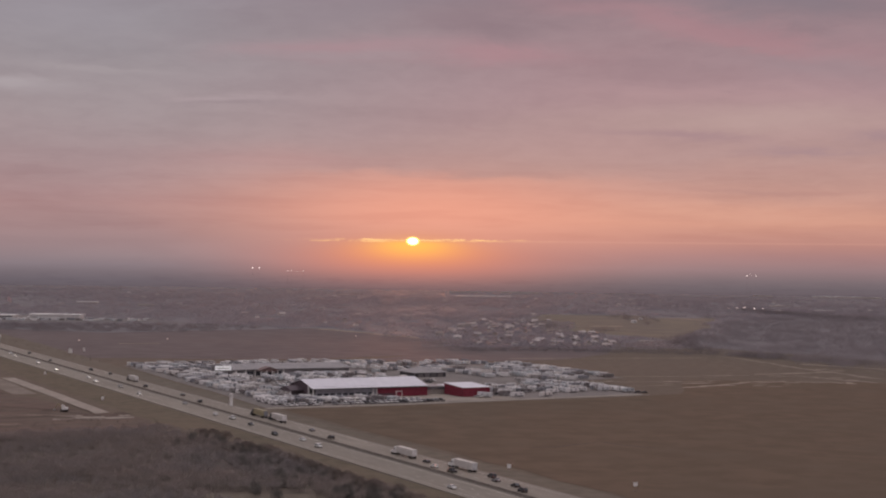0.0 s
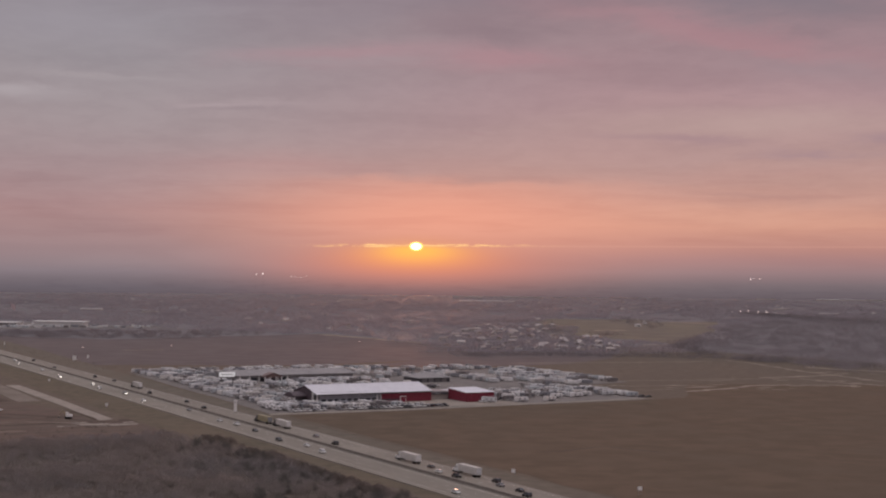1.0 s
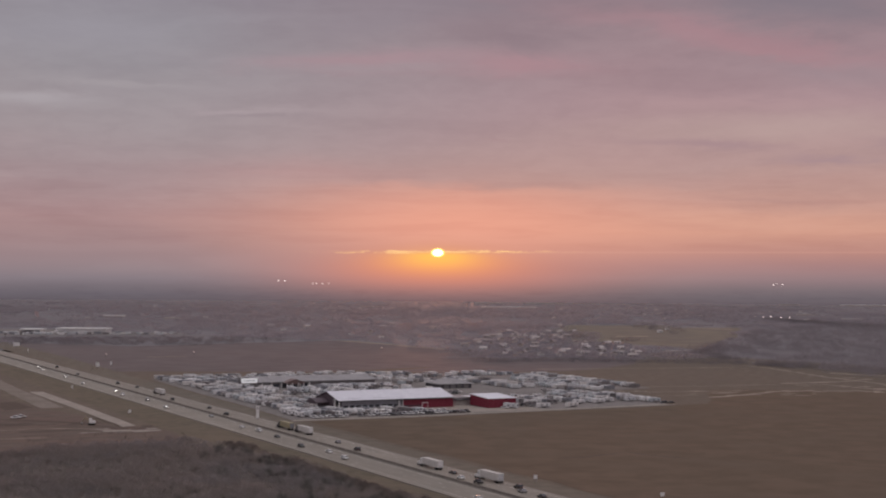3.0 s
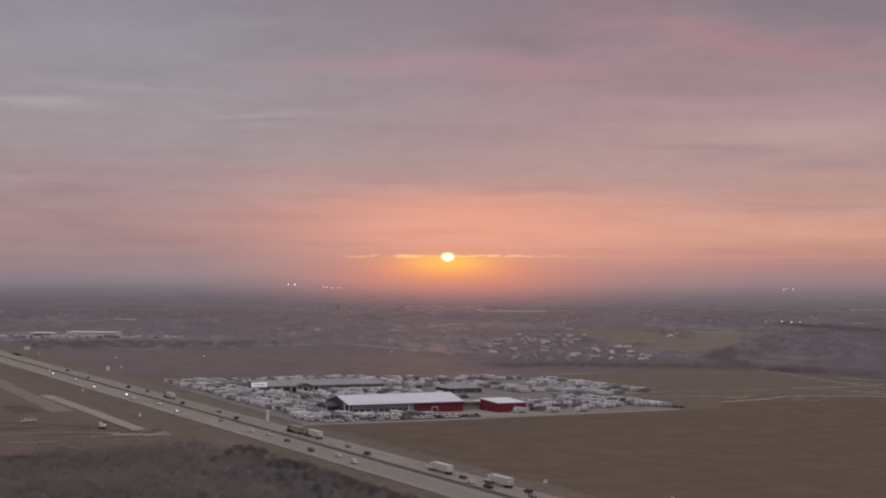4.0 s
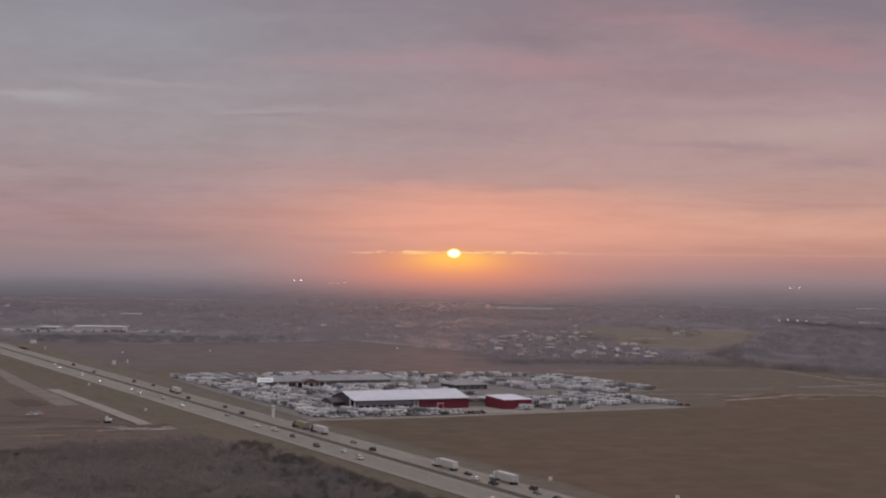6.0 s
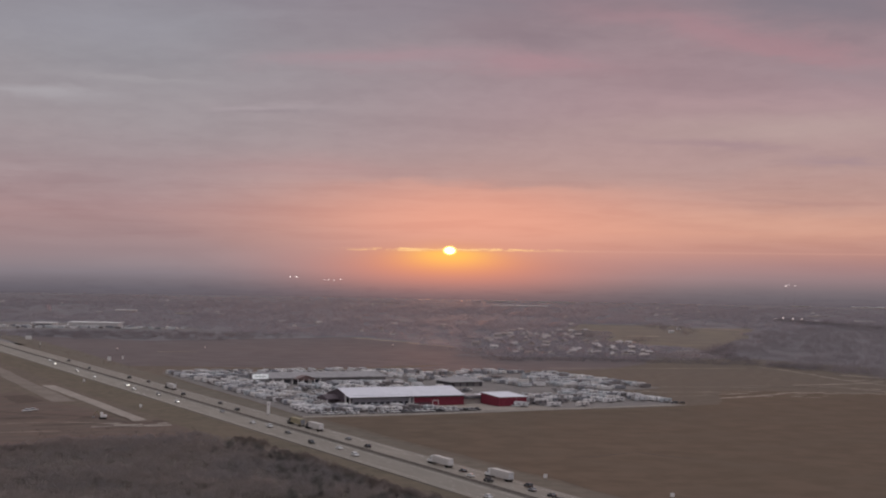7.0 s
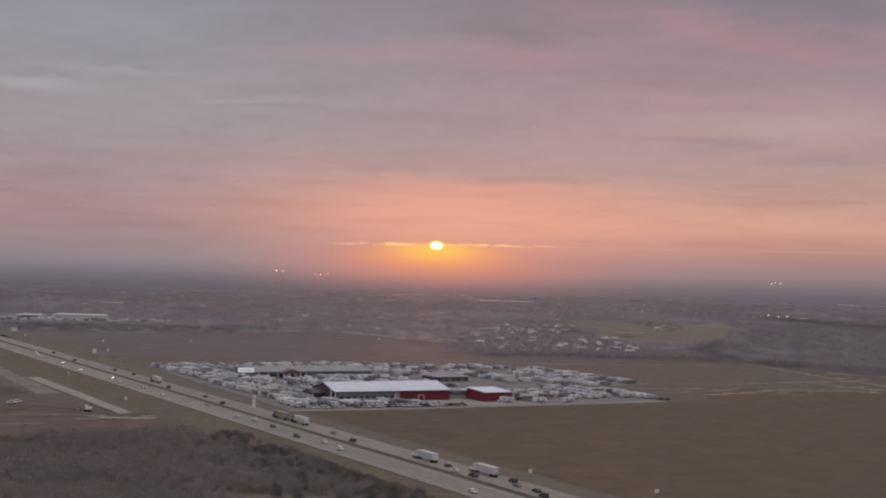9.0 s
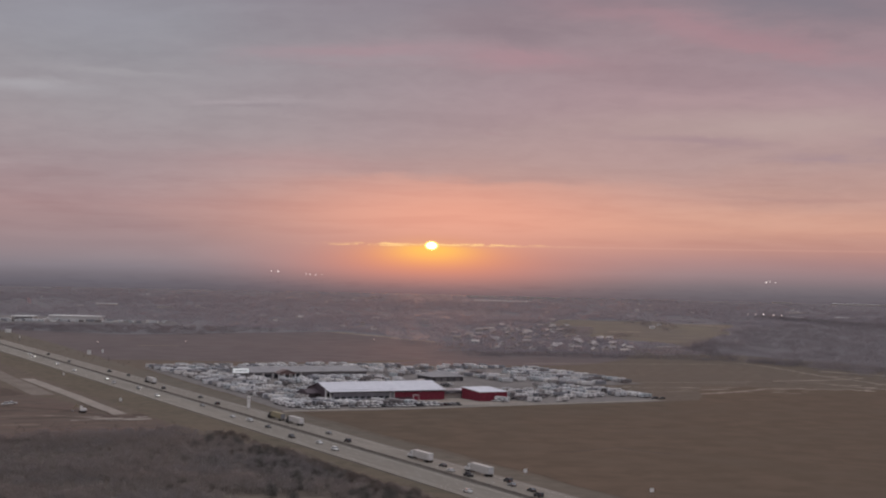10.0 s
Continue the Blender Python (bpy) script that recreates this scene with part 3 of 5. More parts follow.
def make_bare_patches():
    """Pale bare streaks where the grass is worn off."""
    rnd = random.Random(77)
    verts, faces = [], []
    homes = [(205, 1085, 30, 8), (236, 1115, 20, 5), (280, 1118, 16, 6), (300, 1122, 14, 6), (250, 1182, 24, 6), (300, 1170, 22, 10), (150, 1102, 26, 5), (340, 1262, 14, 10), (345, 1400, 10, 8)]
    for i in range(64):
        x0, y0, dx, dy = homes[i % len(homes)]
        x, y = x0 + rnd.gauss(0, dx), y0 + rnd.gauss(0, dy)
        a, long, wide = rnd.gauss(0.15, 0.2), rnd.uniform(3, 9), rnd.uniform(1.5, 5.0)
        n = len(verts)
        for j in range(9):
            t = 2 * math.pi * j / 9
            q = rnd.uniform(0.55, 1.15)
            p, r = math.cos(t) * long * q, math.sin(t) * wide * q
            verts.append((x + p * math.cos(a) - r * math.sin(a), y + p * math.sin(a) + r * math.cos(a), 0.17 + 0.002 * i))
        faces.append(tuple(range(n, n + 9)))
    ob = new("bare_patches", mesh_of("bare_patches", verts, faces, "pale_dirt"))
    tagged(ob, "pale bare patches worn into the dry grass", "bare ground", kind="stuff")


make_bare_patches()


def trail(name, pts, width, z, mat, label, category, seed):
    """A narrow worn strip along a line of points, its width uneven and its ends thin."""
    rnd = random.Random(seed)
    line = []
    for (x0, y0), (x1, y1) in zip(pts, pts[1:]):
        n = max(2, int(math.hypot(x1 - x0, y1 - y0) / 9))
        line += [(x0 + (x1 - x0) * i / n, y0 + (y1 - y0) * i / n) for i in range(n)]
    line.append(pts[-1])
    verts, faces = [], []
    for i, (x, y) in enumerate(line):
        (ax, ay), (bx, by) = line[max(i - 1, 0)], line[min(i + 1, len(line) - 1)]
        d = math.hypot(bx - ax, by - ay) or 1.0
        px, py = -(by - ay) / d, (bx - ax) / d
        w = width * rnd.uniform(0.55, 1.2) * (0.25 if i in (0, len(line) - 1) else 0.5)
        s = rnd.gauss(0, width * 0.18)
        verts += [(x + px * (s + w), y + py * (s + w), z), (x + px * (s - w), y + py * (s - w), z)]
    for i in range(len(line) - 1):
        faces.append((2 * i + 1, 2 * i + 3, 2 * i + 2, 2 * i))
    tagged(new(name, mesh_of(name, verts, faces, mat)), label, category, kind="structure")


for i, (pts, width) in enumerate([([(172, 1052), (201, 1075), (236, 1117)], 7.0), ([(128, 1095), (160, 1103), (187, 1110), (215, 1122)], 3.5), ([(196, 1174), (225, 1178), (250, 1182)], 5.0),
                                  ([(262, 1182), (288, 1190), (313, 1151), (340, 1120)], 5.0), ([(240, 1118), (277, 1119), (300, 1121)], 5.0), ([(270, 1440), (288, 1396), (312, 1277), (332, 1220), (350, 1160)], 5.5),
                                  ([(60, 1352), (132, 1375), (200, 1392), (256, 1412)], 6.0), ([(110, 1040), (150, 1064), (172, 1075)], 2.5), ([(140, 1150), (180, 1160), (230, 1163)], 3.0)]):
    trail("dirt_trail", pts, width, 0.135 + 0.004 * i, "pale_dirt", "pale worn dirt trail across the dry grass", "track", 60 + i)
for i, (pts, width) in enumerate([([(42, 690), (53, 694), (66, 706), (78, 717)], 2.2), ([(78, 717), (88, 706), (96, 699), (104, 696)], 2.2), ([(146, 707), (152, 709)], 2.0), ([(157, 710), (163, 711)], 2.4)]):
    trail("field_furrow", pts, width, 0.125 + 0.004 * i, "ditch_soil", "dark narrow furrow in the stubble field", "furrow", 160 + i)
for i, (pts, width, soil) in enumerate([([(-262, 780), (-232, 800), (-205, 800), (-182, 792)], 2.6, "pale_dirt"), ([(-245, 742), (-228, 752), (-215, 756)], 3.2, "pale_dirt"), ([(-285, 850), (-240, 838), (-212, 826), (-190, 800)], 4.0, "ditch_soil"),
                                        ([(-270, 806), (-235, 822), (-214, 812)], 2.0, "works_soil"), ([(-222, 868), (-200, 830), (-184, 796)], 2.2, "ditch_soil")]):
    trail("works_rut", pts, width, 0.225 + 0.004 * i, soil, "rutted strip of bare soil at the road works", "rut", 260 + i)


# ---- vehicles ----
def wheel_mesh(r, w):
    bm = tube(r, w, (0, 0, 0), 12)
    bmesh.ops.transform(bm, matrix=Matrix.Translation((0, w / 2, 0)) @ Matrix.Rotation(radians(90), 4, "X"), verts=bm.verts)
    me = bpy.data.meshes.new("wheel")
    bm.to_mesh(me)
    bm.free()
    me.materials.append(MATS["tyre"])
    return me


CAR_WHEEL, TRUCK_WHEEL, RV_WHEEL = wheel_mesh(0.34, 0.24), wheel_mesh(0.52, 0.6), wheel_mesh(0.36, 0.24)


def make_car(paint, shape, lit, label):
    """A car that points along +y, on its wheels."""
    car = thing("car", label, "car", group="cars on the highway")
    shapes = {
        "sedan": ([(-2.3, 0.35), (-2.32, 0.75), (-2.2, 0.95), (-1.3, 1.0), (1.0, 0.98), (2.1, 0.82), (2.3, 0.6), (2.28, 0.32)],
                  [(-1.75, 0.98), (-0.95, 1.43), (0.25, 1.45), (1.15, 0.97)], 1.8),
        "suv": ([(-2.35, 0.42), (-2.4, 0.9), (-2.35, 1.12), (1.1, 1.12), (2.2, 1.0), (2.4, 0.75), (2.35, 0.4)],
                [(-2.3, 1.1), (-2.05, 1.75), (0.35, 1.78), (1.25, 1.1)], 1.92),
        "pickup": ([(-2.85, 0.5), (-2.9, 1.05), (-0.8, 1.08), (1.4, 1.12), (2.6, 1.05), (2.8, 0.8), (2.75, 0.45)],
                   [(-0.85, 1.06), (-0.75, 1.85), (0.85, 1.88), (1.6, 1.1)], 1.98)}
    body, cabin, width = shapes[shape]
    quarter = Matrix.Rotation(radians(90), 4, "Z")
    bm = side_prism(body, width)
    bmesh.ops.bevel(bm, geom=list(bm.edges), offset=0.07, segments=1, affect="EDGES")
    bmesh.ops.transform(bm, matrix=quarter, verts=bm.verts)
    part("body", bm, paint, car)
    bm = side_prism(cabin, width - 0.25)
    bmesh.ops.transform(bm, matrix=quarter, verts=bm.verts)
    part("window_glass", bm, "dark_glass", car, "dark tinted car windows")
    top = [p for p in cabin if p[1] > 1.2]
    bm = side_prism([(top[0][0] - 0.22, top[0][1] - 0.2), (top[1][0] + 0.3, top[1][1] - 0.2), (top[1][0], top[1][1] + 0.06), (top[0][0], top[0][1] + 0.06)], width - 0.2)
    bmesh.ops.transform(bm, matrix=quarter, verts=bm.verts)
    part("roof", bm, paint, car)
    half = max(p[0] for p in body)
    for sx in (-1, 1):
        part("headlight", box((0.42, 0.1, 0.26), (sx * width * 0.36, half - 0.08, 0.62)), "headlight_on" if lit else "headlight_off", car, "round lit headlight" if lit else "")
        part("tail_light", box((0.26, 0.1, 0.2), (sx * width * 0.38, -half + 0.02, 0.72)), "tail_light", car)
        for sy in (-1, 1):
            part("wheel", CAR_WHEEL, "", car, m=pose(sx * (width / 2 - 0.12), sy * half * 0.6, 0.34))
    return car


def make_truck(box_paint, cab_paint, label, length=15.5):
    """A semi truck that points along +y."""
    t = thing("semi_truck", label, "truck", group="trucks on the highway")
    part("trailer_box", box((2.6, length, 2.9), (0, -2.0, 1.15), 0.08), box_paint, t)
    part("trailer_chassis", box((1.1, length - 0.6, 0.3), (0, -2.0, 0.85)), "steel", t)
    part("rear_door", box((2.4, 0.06, 2.6), (0, -2.0 - length / 2 - 0.03, 1.25)), "white_panel", t)
    front = length / 2 - 2.0
    q = Matrix.Rotation(radians(90), 4, "Z")
    bm = side_prism([(0.5, 0.7), (0.5, 3.5), (1.9, 3.6), (2.6, 2.9), (2.9, 2.1), (4.9, 1.85), (5.1, 1.4), (5.1, 0.6)], 2.35)
    bmesh.ops.bevel(bm, geom=list(bm.edges), offset=0.05, segments=1, affect="EDGES")
    bmesh.ops.transform(bm, matrix=Matrix.Translation((0, front, 0)) @ q, verts=bm.verts)
    cab = part("cab", bm, cab_paint, t)
    part("windscreen", box((2.0, 0.12, 0.7), (0, front + 2.78, 2.2)), "dark_glass", cab)
    for sx in (-1, 1):
        part("side_window", box((0.06, 0.9, 0.6), (sx * 1.18, front + 2.1, 2.15)), "dark_glass", cab)
        part("headlight", box((0.4, 0.1, 0.3), (sx * 0.9, front + 5.08, 0.95)), "headlight_off", cab)
        for y in (-length / 2 - 0.6, -length / 2 + 0.7, front + 0.9, front + 2.1, front + 4.3):
            part("wheel", TRUCK_WHEEL, "", t, m=pose(sx * 0.98, y, 0.52))
    return t


def make_traffic():
    ROAD = 0.465
    kinds = {}
    for paint, word in (("car_white", "white"), ("car_dark", "dark"), ("car_silver", "silver")):
        for shape, what in (("sedan", "sedan"), ("suv", "sport utility car"), ("pickup", "pickup truck")):
            for lit in (False, True):
                kinds[paint, shape, lit] = (word, what)
    made = {}

    def put(paint, shape, lit, u, v, turn):
        key = (paint, shape, lit)
        m = grid(u, v, ROAD, turn - 0.5)
        if key not in made:
            word, what = kinds[key]
            c = make_car(paint, shape, lit, f"{word} {what} {'with lit headlights ' if lit else ''}driving on the highway")
            c.matrix_basis = m
            made[key] = c
        else:
            copy_thing(made[key], m)
    # towards the camera on the near side; away on the far side
    near = [("car_white", "suv", -5.5, 1333), ("car_white", "sedan", -10, 1296), ("car_white", "suv", -10, 1205), ("car_white", "sedan", -14, 1128), ("car_white", "sedan", -10, 1046),
            ("car_white", "pickup", -14, 1011), ("car_silver", "suv", -10, 962), ("car_white", "suv", -14, 905), ("car_silver", "sedan", -6, 838), ("car_white", "sedan", -10, 772), ("car_white", "pickup", -8, 750),
            ("car_dark", "sedan", -9.5, 718), ("car_dark", "suv", -14, 673), ("car_white", "sedan", -10, 647), ("car_white", "suv", -13, 621), ("car_white", "sedan", -15, 488)]
    for i, (paint, shape, off, v) in enumerate(near):
        put(paint, shape, v > 900, mid(v) + off, v, 180)
    far = [("car_dark", "suv", 10, 1330), ("car_dark", "sedan", 6, 1232), ("car_dark", "pickup", 10, 1116), ("car_dark", "sedan", 13.5, 1074), ("car_dark", "suv", 6, 959), ("car_dark", "sedan", 9.5, 890),
           ("car_dark", "suv", 5.5, 845), ("car_silver", "sedan", 9.5, 682), ("car_dark", "suv", 5.6, 649), ("car_dark", "sedan", 9.5, 556), ("car_white", "sedan", 5.4, 541),
           ("car_dark", "pickup", 5.6, 526), ("car_dark", "suv", 13.6, 507), ("car_silver", "sedan", 9.6, 497), ("car_dark", "sedan", 9.6, 482), ("car_dark", "suv", 5.5, 470)]
    for paint, shape, off, v in far:
        put(paint, shape, False, mid(v) + off, v, 0)
    trucks = [("trailer_yellow", "car_dark", "semi truck with a dull yellow box trailer", 757, 10), ("trailer_white", "car_dark", "semi truck with a grubby white box trailer", 731, 10.5),
              ("trailer_white", "car_white", "white box truck with a dark side mark", 578, 9.8), ("trailer_white", "car_white", "semi truck with a bright white box trailer", 531, 13.6),
              ("trailer_white", "car_dark", "pale semi truck far along the highway", 1010, 12)]
    for paint, cab, label, v, off in trucks:
        make_truck(paint, cab, label + ", driving on the highway").matrix_basis = grid(mid(v) + off, v, ROAD, -0.5)


make_traffic()


# ---- the dealership's buildings ----
def gable_roof(bm, u0, u1, v0, v1, eave, ridge, over=0.8, thick=0.25):
    vm = (v0 + v1) / 2
    drop = (ridge - eave) / (vm - v0) * over
    return prism([(v0 - over, eave - drop), (vm, ridge), (v1 + over, eave - drop), (v1 + over, eave - drop + thick), (vm, ridge + thick), (v0 - over, eave - drop + thick)], u1 - u0 + 1.0, bm)


def make_showroom():
    h = thing("showroom_building", "long red metal showroom with a pale metal gable roof", "building", GRID)
    u0, u1, v0, v1, eave, ridge = 368.0, 449.0, 846.0, 884.0, 6.6, 11.0
    vm = (v0 + v1) / 2
    bm = gable_roof(None, u0, u1, v0, v1, eave + 0.02, ridge + 0.02)
    bmesh.ops.translate(bm, vec=(u0 - 0.5, 0, 0), verts=bm.verts)
    roof = part("roof", bm, "white_metal_roof", h, "pale grey standing-seam metal roof")
    seam = bpy.data.meshes.new("seam")
    length = math.hypot(vm - v0 + 0.8, ridge - eave + 0.2)
    b2 = box((0.10, length, 0.07), (0, 0, 0))
    b2.to_mesh(seam)
    b2.free()
    seam.materials.append(MATS["white_metal_roof"])
    slope = math.degrees(math.atan2(ridge - eave, vm - v0))
    for i in range(54):
        part("seam", seam, "", roof, m=pose(u0 + 0.4 + i * 1.5, (v0 + vm) / 2 - 0.4, (eave + ridge) / 2 + 0.19, slope))
    part("ridge_cap", box((u1 - u0 + 1.0, 0.7, 0.14), ((u0 + u1) / 2, vm, ridge + 0.24)), "white_metal_roof", roof)
    # front: an open dark bay, then the red wall
    ub = 413.0
    part("red_wall", box((u1 - ub, 0.3, eave), ((u1 + ub) / 2, v0 + 0.15, 0)), "red_panel", h, "crimson ribbed metal wall")
    rib = bpy.data.meshes.new("rib")
    b2 = box((0.12, 0.08, eave - 0.4))
    b2.to_mesh(rib)
    b2.free()
    rib.materials.append(MATS["red_panel"])
    for i in range(29):
        part("rib", rib, "", h, m=pose(ub + 1.0 + i * 1.3, v0 - 0.05, 0.1))
    part("end_wall", prism([(v0, 0), (v1, 0), (v1, eave), (vm, ridge), (v0, eave)], 0.3), "red_panel", h, m=Matrix.Translation((u1 - 0.3, 0, 0)))
    part("back_wall", box((u1 - u0 - 1.4, 0.3, eave), ((u0 + u1) / 2 + 0.2, v1 - 0.15, 0)), "dark_panel", h)
    part("gable_wall", prism([(v0 + 8, 0), (v1, 0), (v1, eave), (vm, ridge), (v0 + 8, eave + 1.85)], 0.3), "plum_panel", h, "dark plum panelled gable end", m=Matrix.Translation((u0 + 0.4, 0, 0)))
    part("bay_wall", box((ub - u0 - 3.2, 0.3, eave + 1.0), ((u0 + ub) / 2 + 1.5, v0 + 2.6, 0)), "bay_grey", h, "grey shop front under the deep eave")
    for i in range(9):
        w = part("shop_window", box((3.0, 0.12, 2.2), (u0 + 6 + i * 4.4, v0 + 2.4, 1.0)), "dark_glass", h)
    part("divider_wall", box((0.4, 5.0, eave), (ub - 0.2, v0 + 2.5, 0)), "white_trim", h, "white end panel of the open bay")
    for i in range(2):
        part("column", box((0.8, 0.8, eave - 0.1), (u0 + 0.6 + i * 41.6, v0 + 0.5, 0)), "white_trim", h, "white square column")
    for v in (v0 + 7.4,):
        part("column", box((1.0, 1.0, eave + (4.4 - abs(v - vm) / 19 * 4.4) - 0.2), (u0 + 0.6, v, 0)), "white_trim", h, "white square column")
    part("fascia", box((u1 - u0 + 1.0, 0.16, 0.6), ((u0 + u1) / 2, v0 - 0.9, eave - 0.75)), "dark_panel", h)
    sign = part("gable_sign", box((0.2, 12.0, 1.6), (u0 + 0.28, vm + 5, 4.6)), "dark_panel", h, "dark sign board with unreadable pale letters")
    for i in range(7):
        part("letter", box((0.08, 1.1, 0.8), (u0 + 0.14, vm + 0.2 + i * 1.55, 5.0)), "letter_grey", sign)
    # a low dark porch before the gable end
    pv0, pv1, deep = vm - 3.0, vm + 13.0, 9.0
    pm = (pv0 + pv1) / 2
    porch = part("porch_roof", prism([(pv0 - 0.6, 4.3), (pm, 6.6), (pv1 + 0.6, 4.3), (pv1 + 0.6, 4.6), (pm, 6.9), (pv0 - 0.6, 4.6)], deep), "plum_panel", h, "dark plum gabled porch roof", m=Matrix.Translation((u0 - deep + 0.4, 0, 0)))
    part("porch_gable", prism([(pv0, 3.6), (pv1, 3.6), (pv1, 4.3), (pm, 6.5), (pv0, 4.3)], 0.3), "plum_panel", porch, "", m=Matrix.Identity(4))
    for v in (pv0 + 0.5, pm, pv1 - 0.5):
        part("porch_column", box((0.6, 0.6, 4.3), (u0 - deep + 0.9, v, 0)), "white_trim", h, "white square column")
    # roll-up door in the red wall
    part("door_frame", box((4.4, 0.2, 3.7), (428.5, v0 - 0.08, 0)), "white_trim", h, "pale frame of the roll-up door")
    part("roll_up_door", box((3.6, 0.12, 3.3), (428.5, v0 - 0.2, 0)), "red_panel", h)
    for i in range(8):
        part("window", box((1.2, 0.1, 1.0), (413.5 + i * 1.6, v0 - 0.06, 1.4)), "dark_glass", h)
    for u in (446.0,):
        part("roof_unit", box((4.5, 3.0, 1.3), (u - 4, vm + 1.8, ridge - 0.2), 0.1), "white_panel", h, "pale boxy roof air unit")


def make_service_wing():
    h = thing("service_building", "red metal service shed with a pale low roof", "building", GRID)
    u0, u1, v0, v1 = 465.5, 486.0, 828.0, 853.0
    part("front_wall", box((u1 - u0, 0.3, 6.0), ((u0 + u1) / 2, v0 + 0.15, 0)), "red_panel", h, "crimson ribbed metal wall")
    part("side_wall", prism([(v0 + 0.3, 0), (v1, 0), (v1, 7.3), (v0 + 0.3, 6.0)], 0.3), "red_panel", h, m=Matrix.Translation((u0, 0, 0)))
    part("far_wall", prism([(v0 + 0.3, 0), (v1, 0), (v1, 7.3), (v0 + 0.3, 6.0)], 0.3), "red_panel", h, m=Matrix.Translation((u1 - 0.3, 0, 0)))
    part("rear_wall", box((u1 - u0 - 0.6, 0.3, 7.2), ((u0 + u1) / 2, v1 - 0.15, 0)), "red_panel", h)
    bm = prism([(v0 - 0.5, 6.0), (v1 + 0.5, 7.34), (v1 + 0.5, 7.6), (v0 - 0.5, 6.26)], u1 - u0 + 1.0)
    part("roof", bm, "white_metal_roof", h, "pale grey low metal roof", m=Matrix.Translation((u0 - 0.5, 0, 0)))
    for i in range(16):
        part("rib", box((0.12, 0.08, 5.7), (u0 + 0.8 + i * 1.4, v0 - 0.04, 0.1)), "red_panel", h)
    for i in range(18):
        part("rib", box((0.08, 0.12, 5.7), (u0 - 0.04, v0 + 1.0 + i * 1.35, 0.1)), "red_panel", h)
    part("roll_up_door", box((4.2, 0.12, 4.0), (u0 + 15, v0 - 0.1, 0)), "red_panel", h)
    c = thing("link_building", "low dark flat-roofed link with a cream wall between the red sheds", "building", GRID)
    part("wall", box((16.6, 14.0, 3.4), (457.4, 860, 0)), "sign_beige", c)
    part("canopy", box((16.4, 1.6, 1.4), (457.4, 852.9, 3.4)), "dark_panel", c, "dark flat canopy")
    part("roof", box((17.0, 20.0, 0.5), (457.6, 864, 4.85)), "grey_roof", c, "dull grey flat roof")
    part("side_roof", box((18.6, 14.6, 0.4), (475.4, 862, 4.7)), "white_metal_roof", c, "pale flat roof")
    part("side_wall", box((18.0, 14.0, 4.7), (475.0, 862, 0)), "red_panel", c)
    board = part("sign_board", box((5.6, 0.12, 0.8), (457.4, 852.0, 3.7)), "dark_panel", c)
    part("letter_bar", box((4.2, 0.06, 0.3), (457.4, 851.9, 3.95)), "letter_grey", board)


